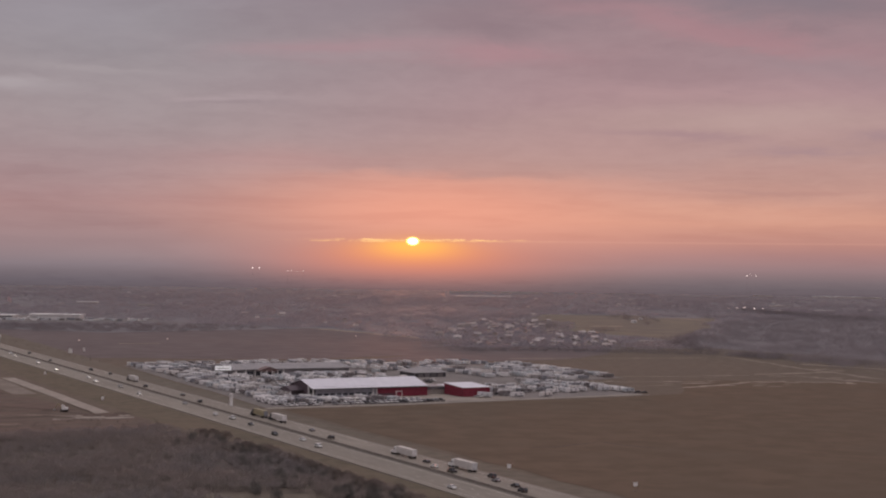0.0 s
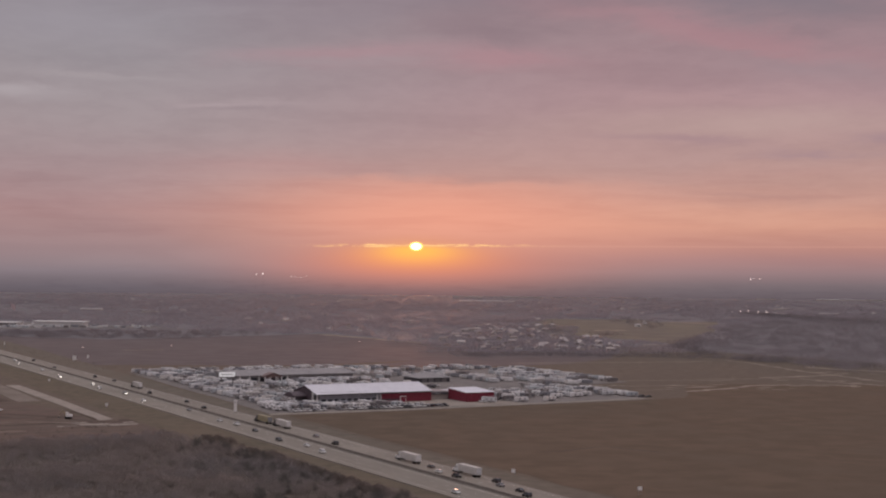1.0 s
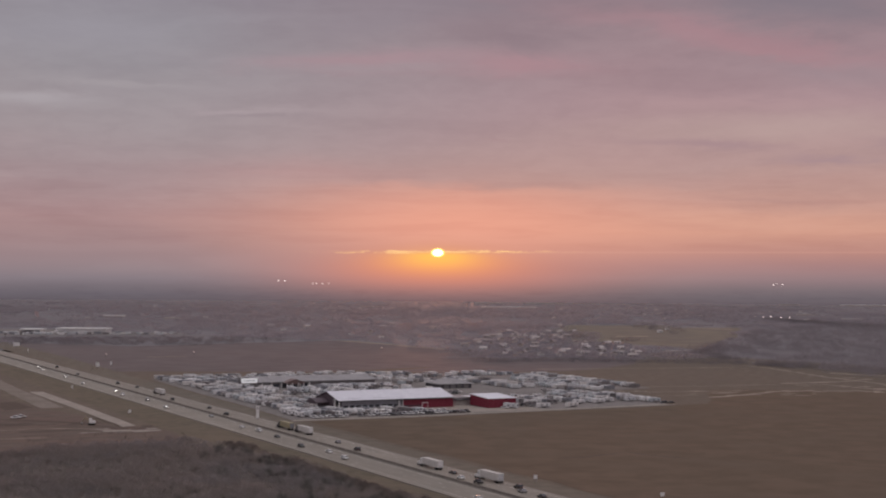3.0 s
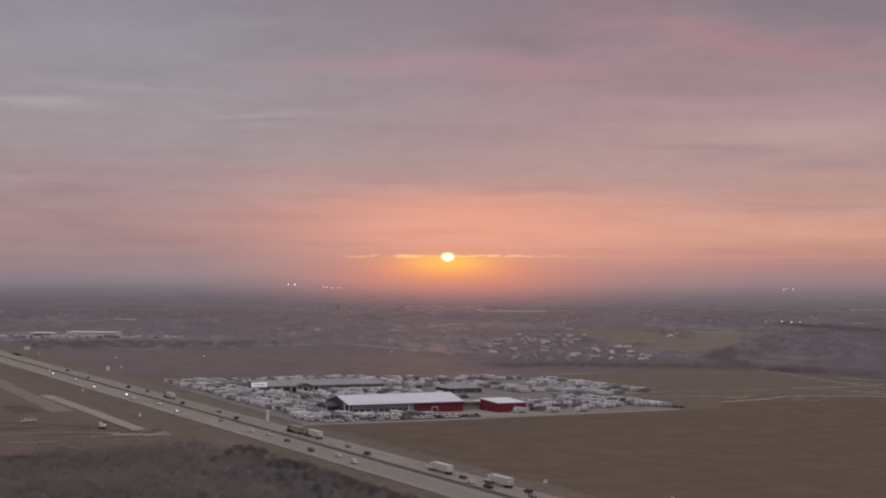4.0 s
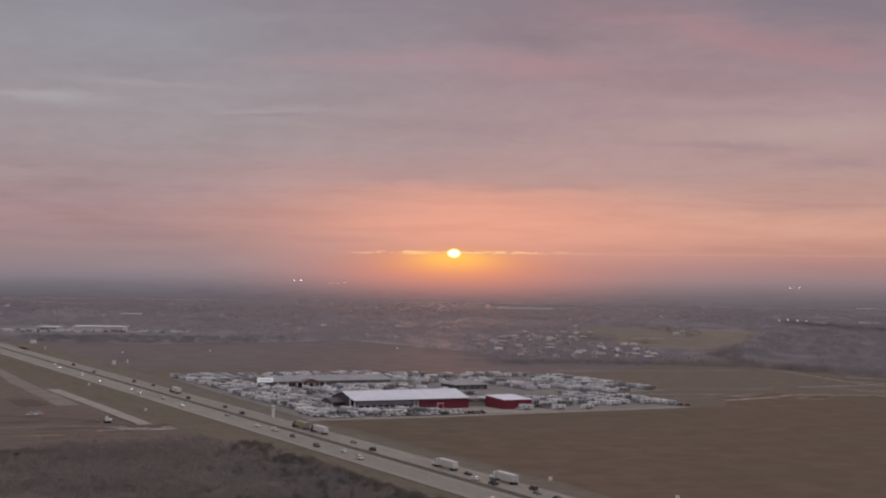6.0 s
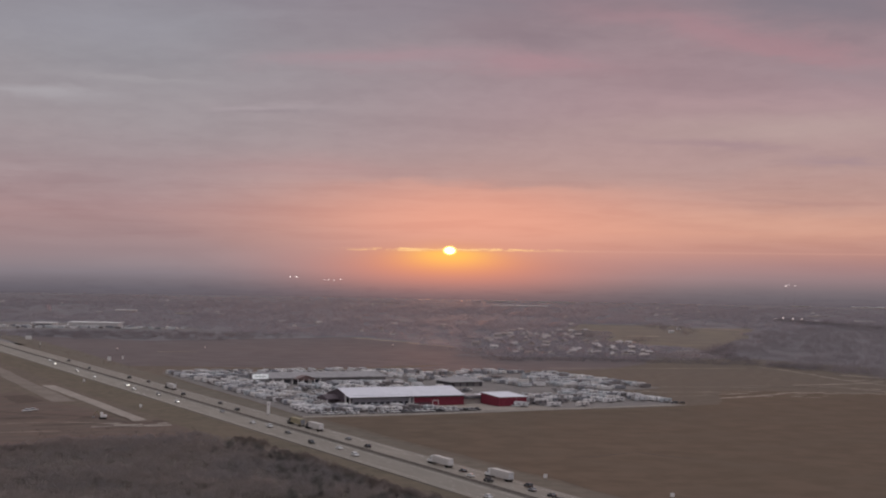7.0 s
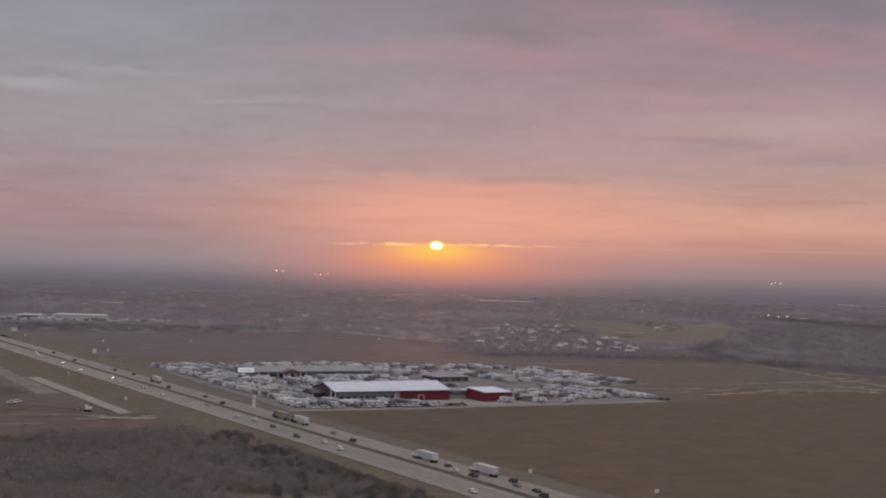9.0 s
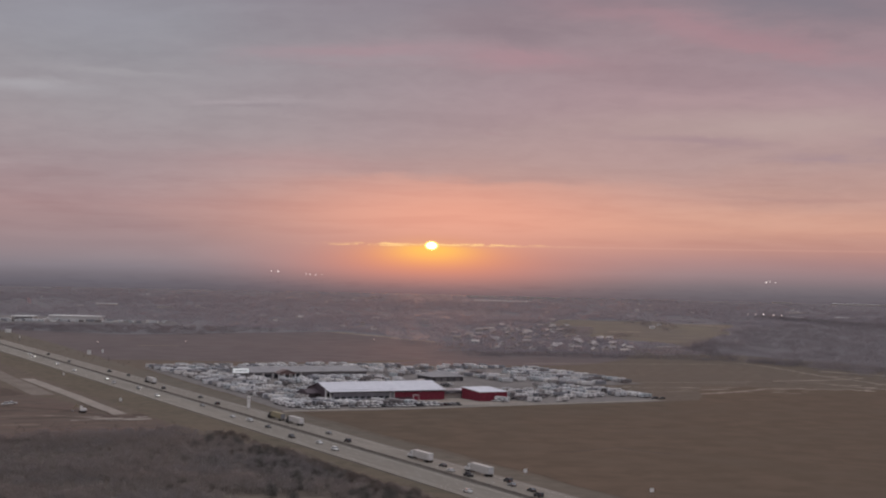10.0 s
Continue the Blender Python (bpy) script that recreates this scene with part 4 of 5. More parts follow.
def make_old_shop():
    h = thing("old_shop_building", "long low grey-roofed shop with white columns along its front", "building", GRID)
    u0, u1, v0, v1 = 385.0, 483.0, 1034.0, 1086.0
    part("wall", box((u1 - u0 - 4, v1 - v0 - 3, 4.4), ((u0 + u1) / 2, (v0 + v1) / 2 + 0.3, 0)), "grey_roof", h, "shaded grey shop wall")
    bm = prism([(v0, 4.4), (v0, 5.1), ((v0 + v1) / 2, 7.6), (v1, 5.1), (v1, 4.4)], u1 - u0)
    bmesh.ops.translate(bm, vec=(u0, 0, 0), verts=bm.verts)
    part("roof", bm, "grey_roof", h, "worn grey low-pitched roof")
    for i in range(6):
        part("column", box((1.0, 0.8, 4.4), (u0 + 3 + i * 7.6, v0 + 1.0, 0)), "white_trim", h, "white square column")
    for i in range(5):
        part("shop_window", box((5.0, 0.1, 2.8), (u0 + 6.8 + i * 7.6, v0 + 1.75, 0.5)), "dark_glass", h)
    bm = prism([(-8.0, 4.2), (0.0, 6.9), (8.0, 4.2), (8.0, 4.5), (0.0, 7.2), (-8.0, 4.5)], 9.0)
    bmesh.ops.transform(bm, matrix=Matrix.Translation((u0 + 27.0, v0 - 6.0, 0)) @ Matrix.Rotation(radians(90), 4, "Z"), verts=bm.verts)
    porch = part("porch_roof", bm, "porch_brown", h, "dull red-brown entrance gable")
    bm = prism([(-7.4, 3.4), (7.4, 3.4), (7.4, 4.3), (0.0, 6.7), (-7.4, 4.3)], 0.3)
    bmesh.ops.transform(bm, matrix=Matrix.Translation((u0 + 27.0, v0 - 5.6, 0)) @ Matrix.Rotation(radians(90), 4, "Z"), verts=bm.verts)
    part("porch_gable", bm, "porch_brown", porch)
    for du in (-6.6, -2.2, 2.2, 6.6):
        part("porch_column", box((0.7, 0.7, 4.2), (u0 + 27.0 + du, v0 - 5.4, 0)), "white_trim", h, "white square column")
    for i in range(5):
        part("roof_unit", box((3, 2.4, 1.2), (u0 + 12 + i * 17, v0 + 30 + (i % 2) * 6, 6.2), 0.1), "rv_grey", h)
    s = thing("parts_building", "low dark hip-roofed shed among the trailers", "building", GRID)
    part("wall", box((26, 26, 3.6), (525, 997, 0)), "dark_panel", s)
    bm = bmesh.new()
    b = [bm.verts.new(p) for p in ((510, 982, 3.6), (540, 982, 3.6), (540, 1012, 3.6), (510, 1012, 3.6))]
    t = [bm.verts.new(p) for p in ((522, 997, 7.2), (529, 997, 7.2))]
    for f in ((b[0], b[1], t[1], t[0]), (b[1], b[2], t[1]), (b[2], b[3], t[0], t[1]), (b[3], b[0], t[0]), (b[3], b[2], b[1], b[0])):
        bm.faces.new(f)
    part("roof", bm, "grey_roof", s, "dull grey hip roof")
    for i in range(4):
        part("bay_door", box((4.2, 0.14, 3.0), (516.5 + i * 5.6, 983.9, 0)), "rv_grey", s)


make_showroom()
make_service_wing()
make_old_shop()


# ---- travel trailers and motor homes in rows ----
def make_rv(length, kind, label):
    """A trailer whose nose points along +y."""
    t = thing("travel_trailer", label, "trailer", group="trailers on the sales lot")
    w, h = 2.5, 3.1
    q = Matrix.Rotation(radians(90), 4, "Z")
    l = length / 2
    if kind == "fifth":
        prof = [(-l, 0.55), (-l, h + 0.3), (l - 0.6, h + 0.5), (l, h), (l - 0.2, 1.9), (l - 2.4, 1.7), (l - 2.6, 0.55)]
    elif kind == "motor":
        prof = [(-l, 0.5), (-l, h), (l - 0.3, h + 0.1), (l, 2.2), (l, 0.5)]
    else:
        prof = [(-l, 0.6), (-l, h - 0.25), (-l + 0.25, h - 0.05), (l - 0.6, h), (l - 0.1, 2.5), (l, 1.2), (l - 0.3, 0.6)]
    bm = side_prism(prof, w)
    bmesh.ops.bevel(bm, geom=list(bm.edges), offset=0.05, segments=1, affect="EDGES")
    bmesh.ops.transform(bm, matrix=q, verts=bm.verts)
    part("body", bm, "white_panel", t)
    part("lower_panel", box((w + 0.04, length - 2.8, 0.75), (0, -1.0, 0.5)), "rv_grey", t, "grey lower panel")
    part("roof_unit", box((0.9, 1.1, 0.35), (0, 0.3, h + 0.02), 0.06), "rv_grey", t)
    for sx in (-1, 1):
        part("window", box((0.04, 1.3, 0.75), (sx * (w / 2 + 0.01), 1.2, 1.6)), "dark_glass", t)
        part("window", box((0.04, 1.0, 0.65), (sx * (w / 2 + 0.01), -2.3, 1.7)), "dark_glass", t)
        for y in (-1.2, -0.35):
            part("wheel", RV_WHEEL, "", t, m=pose(sx * (w / 2 - 0.1), y, 0.36))
    part("door", box((0.04, 0.7, 1.8), (w / 2 + 0.015, -0.6, 0.8)), "rv_grey", t)
    part("rear_window", box((1.5, 0.04, 0.7), (0, -l - 0.01, 1.7)), "dark_glass", t)
    if kind == "pull":
        part("hitch", box((0.5, 1.2, 0.15), (0, l + 0.4, 0.45)), "steel", t)
    return t


def make_lot():
    rnd = random.Random(11)
    protos = [make_rv(8.2, "pull", "white travel trailer parked in a row on the lot"), make_rv(9.8, "fifth", "tall pale fifth-wheel trailer parked on the lot"),
              make_rv(6.4, "pull", "short white travel trailer parked on the lot"), make_rv(9.0, "motor", "boxy pale motor home parked on the lot")]
    used = set()
    blocked = [(366, 452, 842, 890), (425, 492, 824, 878), (425, 470, 800, 830), (380, 488, 1032, 1088), (506, 550, 976, 1016), (420, 560, 893, 935), (490, 560, 1012, 1022)]
    spots = []

    def free(u, v):
        return not any(a - 4 < u < b + 4 and c - 4 < v < d + 4 for a, b, c, d in blocked)

    def row_u(u0, u1, v, gap, turn, skip=0.06):
        u = u0
        while u < u1:
            if free(u, v) and rnd.random() > skip:
                spots.append((u + rnd.uniform(-0.3, 0.3), v + rnd.uniform(-0.7, 0.7), turn + rnd.uniform(-4, 4)))
            u += gap * rnd.uniform(0.95, 1.15)

    def row_v(v0, v1, u, gap, turn, skip=0.06):
        v = v0
        while v < v1:
            if free(u, v) and rnd.random() > skip:
                spots.append((u + rnd.uniform(-0.7, 0.7), v + rnd.uniform(-0.3, 0.3), turn + rnd.uniform(-4, 4)))
            v += gap * rnd.uniform(0.95, 1.15)
    # rows before the showroom
    row_u(331, 412, 819, 4.5, 20, 0.06)
    row_u(331, 404, 830, 4.6, 20, 0.1)
    row_u(331, 390, 841, 4.6, 20, 0.2)
    # rows between highway and showroom
    for u in (337, 350, 363):
        row_v(848, 1004, u + 3, 6.4, 84, 0.2)
    for u in (345, 358, 371, 384):
        row_v(1006, 1162, u + 2, 6.2, 84, 0.2)
    for v in (902, 918):
        row_u(378, 420, v, 5.2, 10, 0.4)
    for v in (972, 990, 1006):
        row_u(378, 486, v, 5.0, 10, 0.35)
    for v in (1098, 1118, 1138, 1158):
        row_u(396, 520, v, 5.0, 10, 0.25)
    row_u(428, 492, 1020, 4.4, 10, 0.05)
    # the wide yard beyond the sheds
    for u, v0, v1, skip in ((657, 938, 1090, 0.02), (642, 950, 1085, 0.35), (628, 930, 1070, 0.12), (612, 925, 1060, 0.3), (592, 822, 888, 0.02), (581, 836, 905, 0.3), (566, 838, 925, 0.12),
                            (552, 832, 930, 0.1), (536, 832, 915, 0.2), (520, 834, 905, 0.15), (505, 842, 900, 0.3), (596, 925, 1000, 0.12), (580, 960, 1080, 0.45), (566, 965, 1075, 0.3)):
        row_v(v0, v1, u, 4.0 if skip < 0.05 else 4.9, 82, skip)
    for v in (1032, 1054, 1080, 1102, 1122, 1140):
        row_u(502, 560, v, 5.2, 10, 0.25)
    for v in (1100, 1122):
        row_u(560, 640, v, 5.0, 10, 0.25)
    for u, v, turn in ((478, 821, 35), (500, 817, 70), (520, 814, 95), (497, 828, 80)):
        spots.append((u, v, turn))
    # the ones the camera sees best come first
    spots.sort(key=lambda s: math.hypot(*(GRID @ Vector((s[0], s[1], 0))).xy))
    rest = []
    for i, (u, v, turn) in enumerate(spots):
        k = rnd.choice((0, 0, 0, 1, 1, 2, 2, 3))
        m = grid(u, v, 0.165, turn if rnd.random() < 0.7 else turn + 180)
        if k not in used:
            protos[k].matrix_basis = m
            used.add(k)
        elif i < 236:
            copy_thing(protos[k], m)
        else:
            rest.append((k, m))
    verts, faces = [], []
    shells = []
    for p in protos:
        body = next(c for c in p.children if c.name.startswith("body"))
        shells.append(([v.co.copy() for v in body.data.vertices], [tuple(f.vertices) for f in body.data.polygons]))
    for k, m in rest:
        vs, fs = shells[k]
        n = len(verts)
        verts.extend((m @ v)[:] for v in vs)
        faces.extend(tuple(n + i for i in f) for f in fs)
    ob = new("distant_trailers", mesh_of("distant_trailers", verts, faces, "mixed_panel"))
    tagged(ob, "crowded rows of white travel trailers at the back of the lot", "trailers", kind="stuff")


make_lot()


def make_parked_cars():
    """Rows of cars and pickups for sale along the lot's front edge and between its buildings."""
    rnd = random.Random(17)
    made = {}
    for v, u, end in ((808.5, 333.0, 436.0), (936.0, 382.0, 500.0), (956.0, 376.0, 470.0), (948.0, 420.0, 505.0)):
        while u < end:
            u += rnd.uniform(2.9, 3.8)
            if rnd.random() < (0.12 if v < 900 else 0.45):
                continue
            key = (rnd.choice(("car_white", "car_white", "car_white", "car_silver", "car_silver", "car_dark")), rnd.choice(("pickup", "pickup", "suv")))
            m = grid(u, v + rnd.uniform(-0.4, 0.4), 0.165, 20 + rnd.uniform(-4, 4))
            if key in made:
                copy_thing(made[key], m)
            else:
                word = {"car_white": "white", "car_dark": "dark", "car_silver": "silver"}[key[0]]
                c = make_car(key[0], key[1], False, f"{word} {'pickup truck' if key[1] == 'pickup' else 'sport utility car'} parked in a row on the lot")
                c.matrix_basis = m
                tagged(c, group="cars parked on the lot")
                made[key] = c


make_parked_cars()
for u, v, turn, paint, shape, label in ((593, 813.5, 70, "car_dark", "suv", "dark sport utility car parked at the end of the concrete drive"),
                                        (598, 812, 66, "car_dark", "sedan", "dark sedan parked at the end of the concrete drive"),
                                        (494, 832, 40, "car_dark", "pickup", "dark pickup truck parked beside the red shed"),
                                        (474, 822, 28, "car_white", "pickup", "white pickup truck parked before the red shed"),
                                        (416, 821, 20, "car_white", "pickup", "white pickup truck parked before the red showroom"),
                                        (420, 820, 22, "car_white", "pickup", "white pickup truck parked before the red showroom"),
                                        (424, 819, 18, "car_white", "suv", "white sport utility car parked before the red showroom"),
                                        (428, 818, 20, "car_white", "pickup", "white pickup truck parked before the red showroom")):
    c = make_car(paint, shape, False, label)
    c.matrix_basis = grid(u, v, 0.22, turn)
    tagged(c, group="cars parked on the lot")


# ---- signs and posts ----
def make_billboard(u, v, w, h, top, label):
    b = thing("billboard", label, "billboard", grid(u, v, 0.1, -12))
    part("panel", box((w, 0.5, h), (0, 0, top - h), 0.05), "led_board", b, "plain white glowing panel")
    part("letter_bar", box((w * 0.7, 0.04, 0.5), (0, -0.27, top - h * 0.6)), "letter_grey", b)
    part("catwalk", box((w, 1.2, 0.15), (0, -0.6, top - h - 0.3)), "steel", b)
    for x in (-w * 0.36, w * 0.36):
        part("post", box((0.6, 0.6, top - h), (x, 0.5, 0)), "bark", b, "dark steel post")


def make_pylon(u, v, w, top, label):
    b = thing("pylon_sign", label, "sign", grid(u, v, 0.1, -25))
    part("face", box((w, 1.0, top - 0.5), (0, 0, 0.5), 0.06), "sign_white", b, "pale blank sign face")
    part("base", box((w + 0.5, 1.5, 0.5), (0, 0, 0)), "barrier_concrete", b)
    part("letter_bar", box((w * 0.7, 0.08, 0.7), (0, -0.53, top - 1.6)), "letter_grey", b)


def make_road_sign(u, v, w, h, top, label, turn=-28):
    b = thing("road_sign", label, "sign", grid(u, v, 0.05, turn), group="small signs along the highway")
    part("panel", box((w, 0.06, h), (0, 0, top - h)), "sign_white", b)
    for x in (-w * 0.3, w * 0.3):
        part("post", box((0.12, 0.12, top - 0.2), (x, 0.1, 0)), "steel", b)


make_billboard(365, 1000, 11.6, 3.3, 10.6, "wide white billboard on two posts above the trailers")
make_pylon(304, 818, 1.7, 7.6, "tall pale pylon sign beside the highway")
make_pylon(344, 945, 1.8, 4.2, "low pale pylon sign at the lot's entrance")
for u, v, w, h, top in [(316, 522, 1.6, 1.6, 3.0), (333, 457, 1.7, 1.5, 3.4), (243, 874, 1.6, 1.8, 3.0), (258, 1082, 1.4, 1.8, 3.0), (333, 1304, 3.4, 3.8, 6.0), (331, 1648, 7.0, 4.0, 9.0), (318, 1525, 0.9, 3.0, 8.0), (352, 1330, 1.6, 3.0, 5.0)]:
    make_road_sign(u, v, w, h, top, "small white roadside sign on thin posts")


def make_lamp(x, y, z, top, size, label, glow="flood_lamp"):
    l = thing("flood_light", label, "lamp", pose(x, y, z), group="flood lights in the distance")
    part("mast", tube(0.10, top, sides=6, top=0.06), "bark", l)
    part("lamp_head", box((size * 1.3, size, size), (0, 0, top), 0.1), glow, l, "glowing flood lamp head")


# far flood lights on tall masts
for x, y, z, top, size in [(-604, 4661, 0, 66.5, 2.6), (-583, 4664, 0, 66.5, 3.0), (-494, 4674, 0, 59.5, 1.7), (-482, 4675, 0, 59.5, 1.9), (-465, 4677, 0, 57.5, 1.9), (-444, 4679, 0, 60.5, 1.9),
                           (953, 4602, 0, 65.5, 2.6), (964, 4600, 0, 69.5, 1.5), (980, 4597, 0, 66.5, 2.0),
                           (540, 2696, 0, 14.4, 1.1), (554, 2694, 0, 15.2, 1.7), (571, 2690, 0, 14, 1.5), (586, 2687, 0, 14.2, 1.4), (526, 2699, 0, 14.2, 0.7)]:
    make_lamp(x, y, z, top, size, "tall flood light glowing white in the distance")
for x, y, top in [(-368, 1490, 3.0), (-288, 1543, 3.0), (-98, 1672, 3.0)]:
    make_lamp(x, y, 0, top, 0.9, "small pale work light standing in the ploughed field", "work_lamp")


# ---- works vehicles and a flag by the side road ----
def make_excavator(u, v, turn):
    e = thing("excavator", "orange and white excavator parked on the churned dirt", "excavator", grid(u, v, 0.25, turn))
    for sx in (-1, 1):
        part("track", box((0.7, 4.0, 0.9), (sx * 1.2, 0, 0), 0.2), "tyre", e)
    part("house", box((2.8, 3.4, 1.3), (0, -0.4, 1.0), 0.15), "sign_white", e)
    part("cabin", box((1.1, 1.6, 1.5), (-0.7, 0.6, 2.2), 0.1), "sign_white", e)
    q = Matrix.Rotation(radians(90), 4, "Z")
    bm = side_prism([(1.0, 1.8), (3.2, 4.6), (3.6, 4.6), (1.6, 1.6)], 0.5)
    bmesh.ops.transform(bm, matrix=q, verts=bm.verts)
    part("boom", bm, "trailer_yellow", e)
    bm = side_prism([(3.2, 4.7), (5.6, 1.6), (5.2, 1.4), (3.0, 4.2)], 0.4)
    bmesh.ops.transform(bm, matrix=q, verts=bm.verts)
    part("arm", bm, "trailer_yellow", e)
    part("bucket", box((1.2, 1.0, 1.0), (0, 5.3, 0.4), 0.15), "steel", e)


make_excavator(207, 822, 70)
for u, v in ((176, 876), (180, 880)):
    c = make_car("car_white", "pickup", False, "white pickup parked on the brown dirt field")
    c.matrix_basis = grid(u, v, 0.14, 95)


def make_flag(x, y, top):
    f = thing("flagpole", "tall flagpole with a drooping pale red flag", "flagpole", pose(x, y, 0))
    part("pole", tube(0.3, top, sides=8, top=0.15), "steel", f)
    bm = bmesh.new()
    rows = []
    for i in range(9):
        s = i / 8
        rows.append([bm.verts.new((s * 6.5, math.sin(s * 7) * 0.5, top - 0.5 - d * 8.0 - s * 4.0)) for d in (0, 0.5, 1)])
    for a, b in zip(rows, rows[1:]):
        for j in range(2):
            bm.faces.new((a[j], a[j + 1], b[j + 1], b[j]))
    r = bmesh.ops.solidify(bm, geom=list(bm.faces), thickness=0.05)
    part("flag", bm, "flag_cloth", f, "limp pale red and white flag")


material("flag_cloth", (0.55, 0.48, 0.50), (0.62, 0.56, 0.58), 0.6, 0.8)
make_flag(-690, 2330, 27)


# ---- the second dealership, far off ----
def make_far_lot():
    sheet("far_lot", [(-720, 1960), (-590, 1990), (-400, 2070), (-400, 2110), (-500, 2130), (-640, 2230), (-780, 2200)], 0.15, "lot_paving", "grey paved lot of a distant dealership", "lot", 3, 30, gridded=False, seed=70)
    h = thing("canopy_building", "long low white-roofed building of a distant dealership", "building", pose(-553, 2110, 0.1, 0, 0, -3))
    part("roof", box((76, 26, 1.2), (0, 0, 5.6)), "sign_white", h, "flat white roof")
    part("wall", box((72, 23, 5.6), (0, 0.5, 0)), "white_trim", h)
    for i in range(12):
        part("column", box((0.8, 0.8, 5.6), (-36 + i * 6.5, -12, 0)), "white_trim", h)
    o = thing("office_building", "pale boxy sales office of a distant dealership", "building", pose(-624, 2100, 0.1, 0, 0, -3))
    part("wall", box((30, 22, 4.2), (0, 0, 0)), "cream_wall", o)
    part("roof", box((32, 24, 1.2), (0, 0, 4.2)), "sign_white", o)
    for i in range(7):
        part("window", box((3.4, 0.2, 2.8), (-12 + i * 4, -11.05, 1.0)), "dark_glass", o)
    rnd = random.Random(5)
    kinds = [o2 for o2 in scene.objects if o2.name.split(".")[0] == "travel_trailer" and o2.parent is None][:4]
    body = [next(c for c in p.children if c.name.startswith("body")).data for p in kinds]
    for i in range(120):
        if i < 50:
            x, y = -640 + i * 2.9 + rnd.uniform(-1, 1), 2022 + i * 1.3
        elif i < 90:
            x, y = -690 + (i - 50) * 2.9 + rnd.uniform(-2, 2), 2040 + (i - 50) * 1.1
        else:
            x, y = -496 + (i - 90) * 2.7 + rnd.uniform(-0.8, 0.8), 2066 + (i - 90) * 0.7
        if rnd.random() < 0.2:
            continue
        t = new("travel_trailer", rnd.choice(body))
        t.matrix_basis = pose(x, y + rnd.uniform(-22, 16), -0.3, 0, 0, rnd.choice((8, 98, 98)) + rnd.uniform(-8, 8)) @ Matrix.Scale(rnd.uniform(0.85, 1.15), 4)
        tagged(t, "white trailer in a row at the distant dealership", "trailer", group="trailers at the far dealership")


make_far_lot()


# ---- houses and big roofs of the far suburb ----
def make_house(w, d, h, wall, roof, label):
    o = thing("house", label, "house", group="houses of the suburb")
    part("wall", box((w, d, h), (0, 0, 0)), wall, o)
    bm = bmesh.new()
    b = [bm.verts.new(p) for p in ((-w / 2 - 0.5, -d / 2 - 0.5, h), (w / 2 + 0.5, -d / 2 - 0.5, h), (w / 2 + 0.5, d / 2 + 0.5, h), (-w / 2 - 0.5, d / 2 + 0.5, h))]
    t = [bm.verts.new((-w / 2 - 0.4, 0, h + d * 0.30)), bm.verts.new((w / 2 + 0.4, 0, h + d * 0.30))]
    for f in ((b[0], b[1], t[1], t[0]), (b[1], b[2], t[1]), (b[2], b[3], t[0], t[1]), (b[3], b[0], t[0]), (b[3], b[2], b[1], b[0])):
        bm.faces.new(f)
    part("roof", bm, roof, o, "shingled gable roof")
    for x in (-w * 0.3, w * 0.1):
        part("window", box((1.6, 0.1, 1.4), (x, -d / 2 - 0.04, h * 0.45)), "dark_glass", o)
    part("door", box((1.1, 0.1, 2.1), (w * 0.32, -d / 2 - 0.04, 0)), "dark_panel", o)
    return o


material("pale_shingle", (0.56, 0.51, 0.50), (0.46, 0.42, 0.41), 0.8, 0.85, vary=0.45)


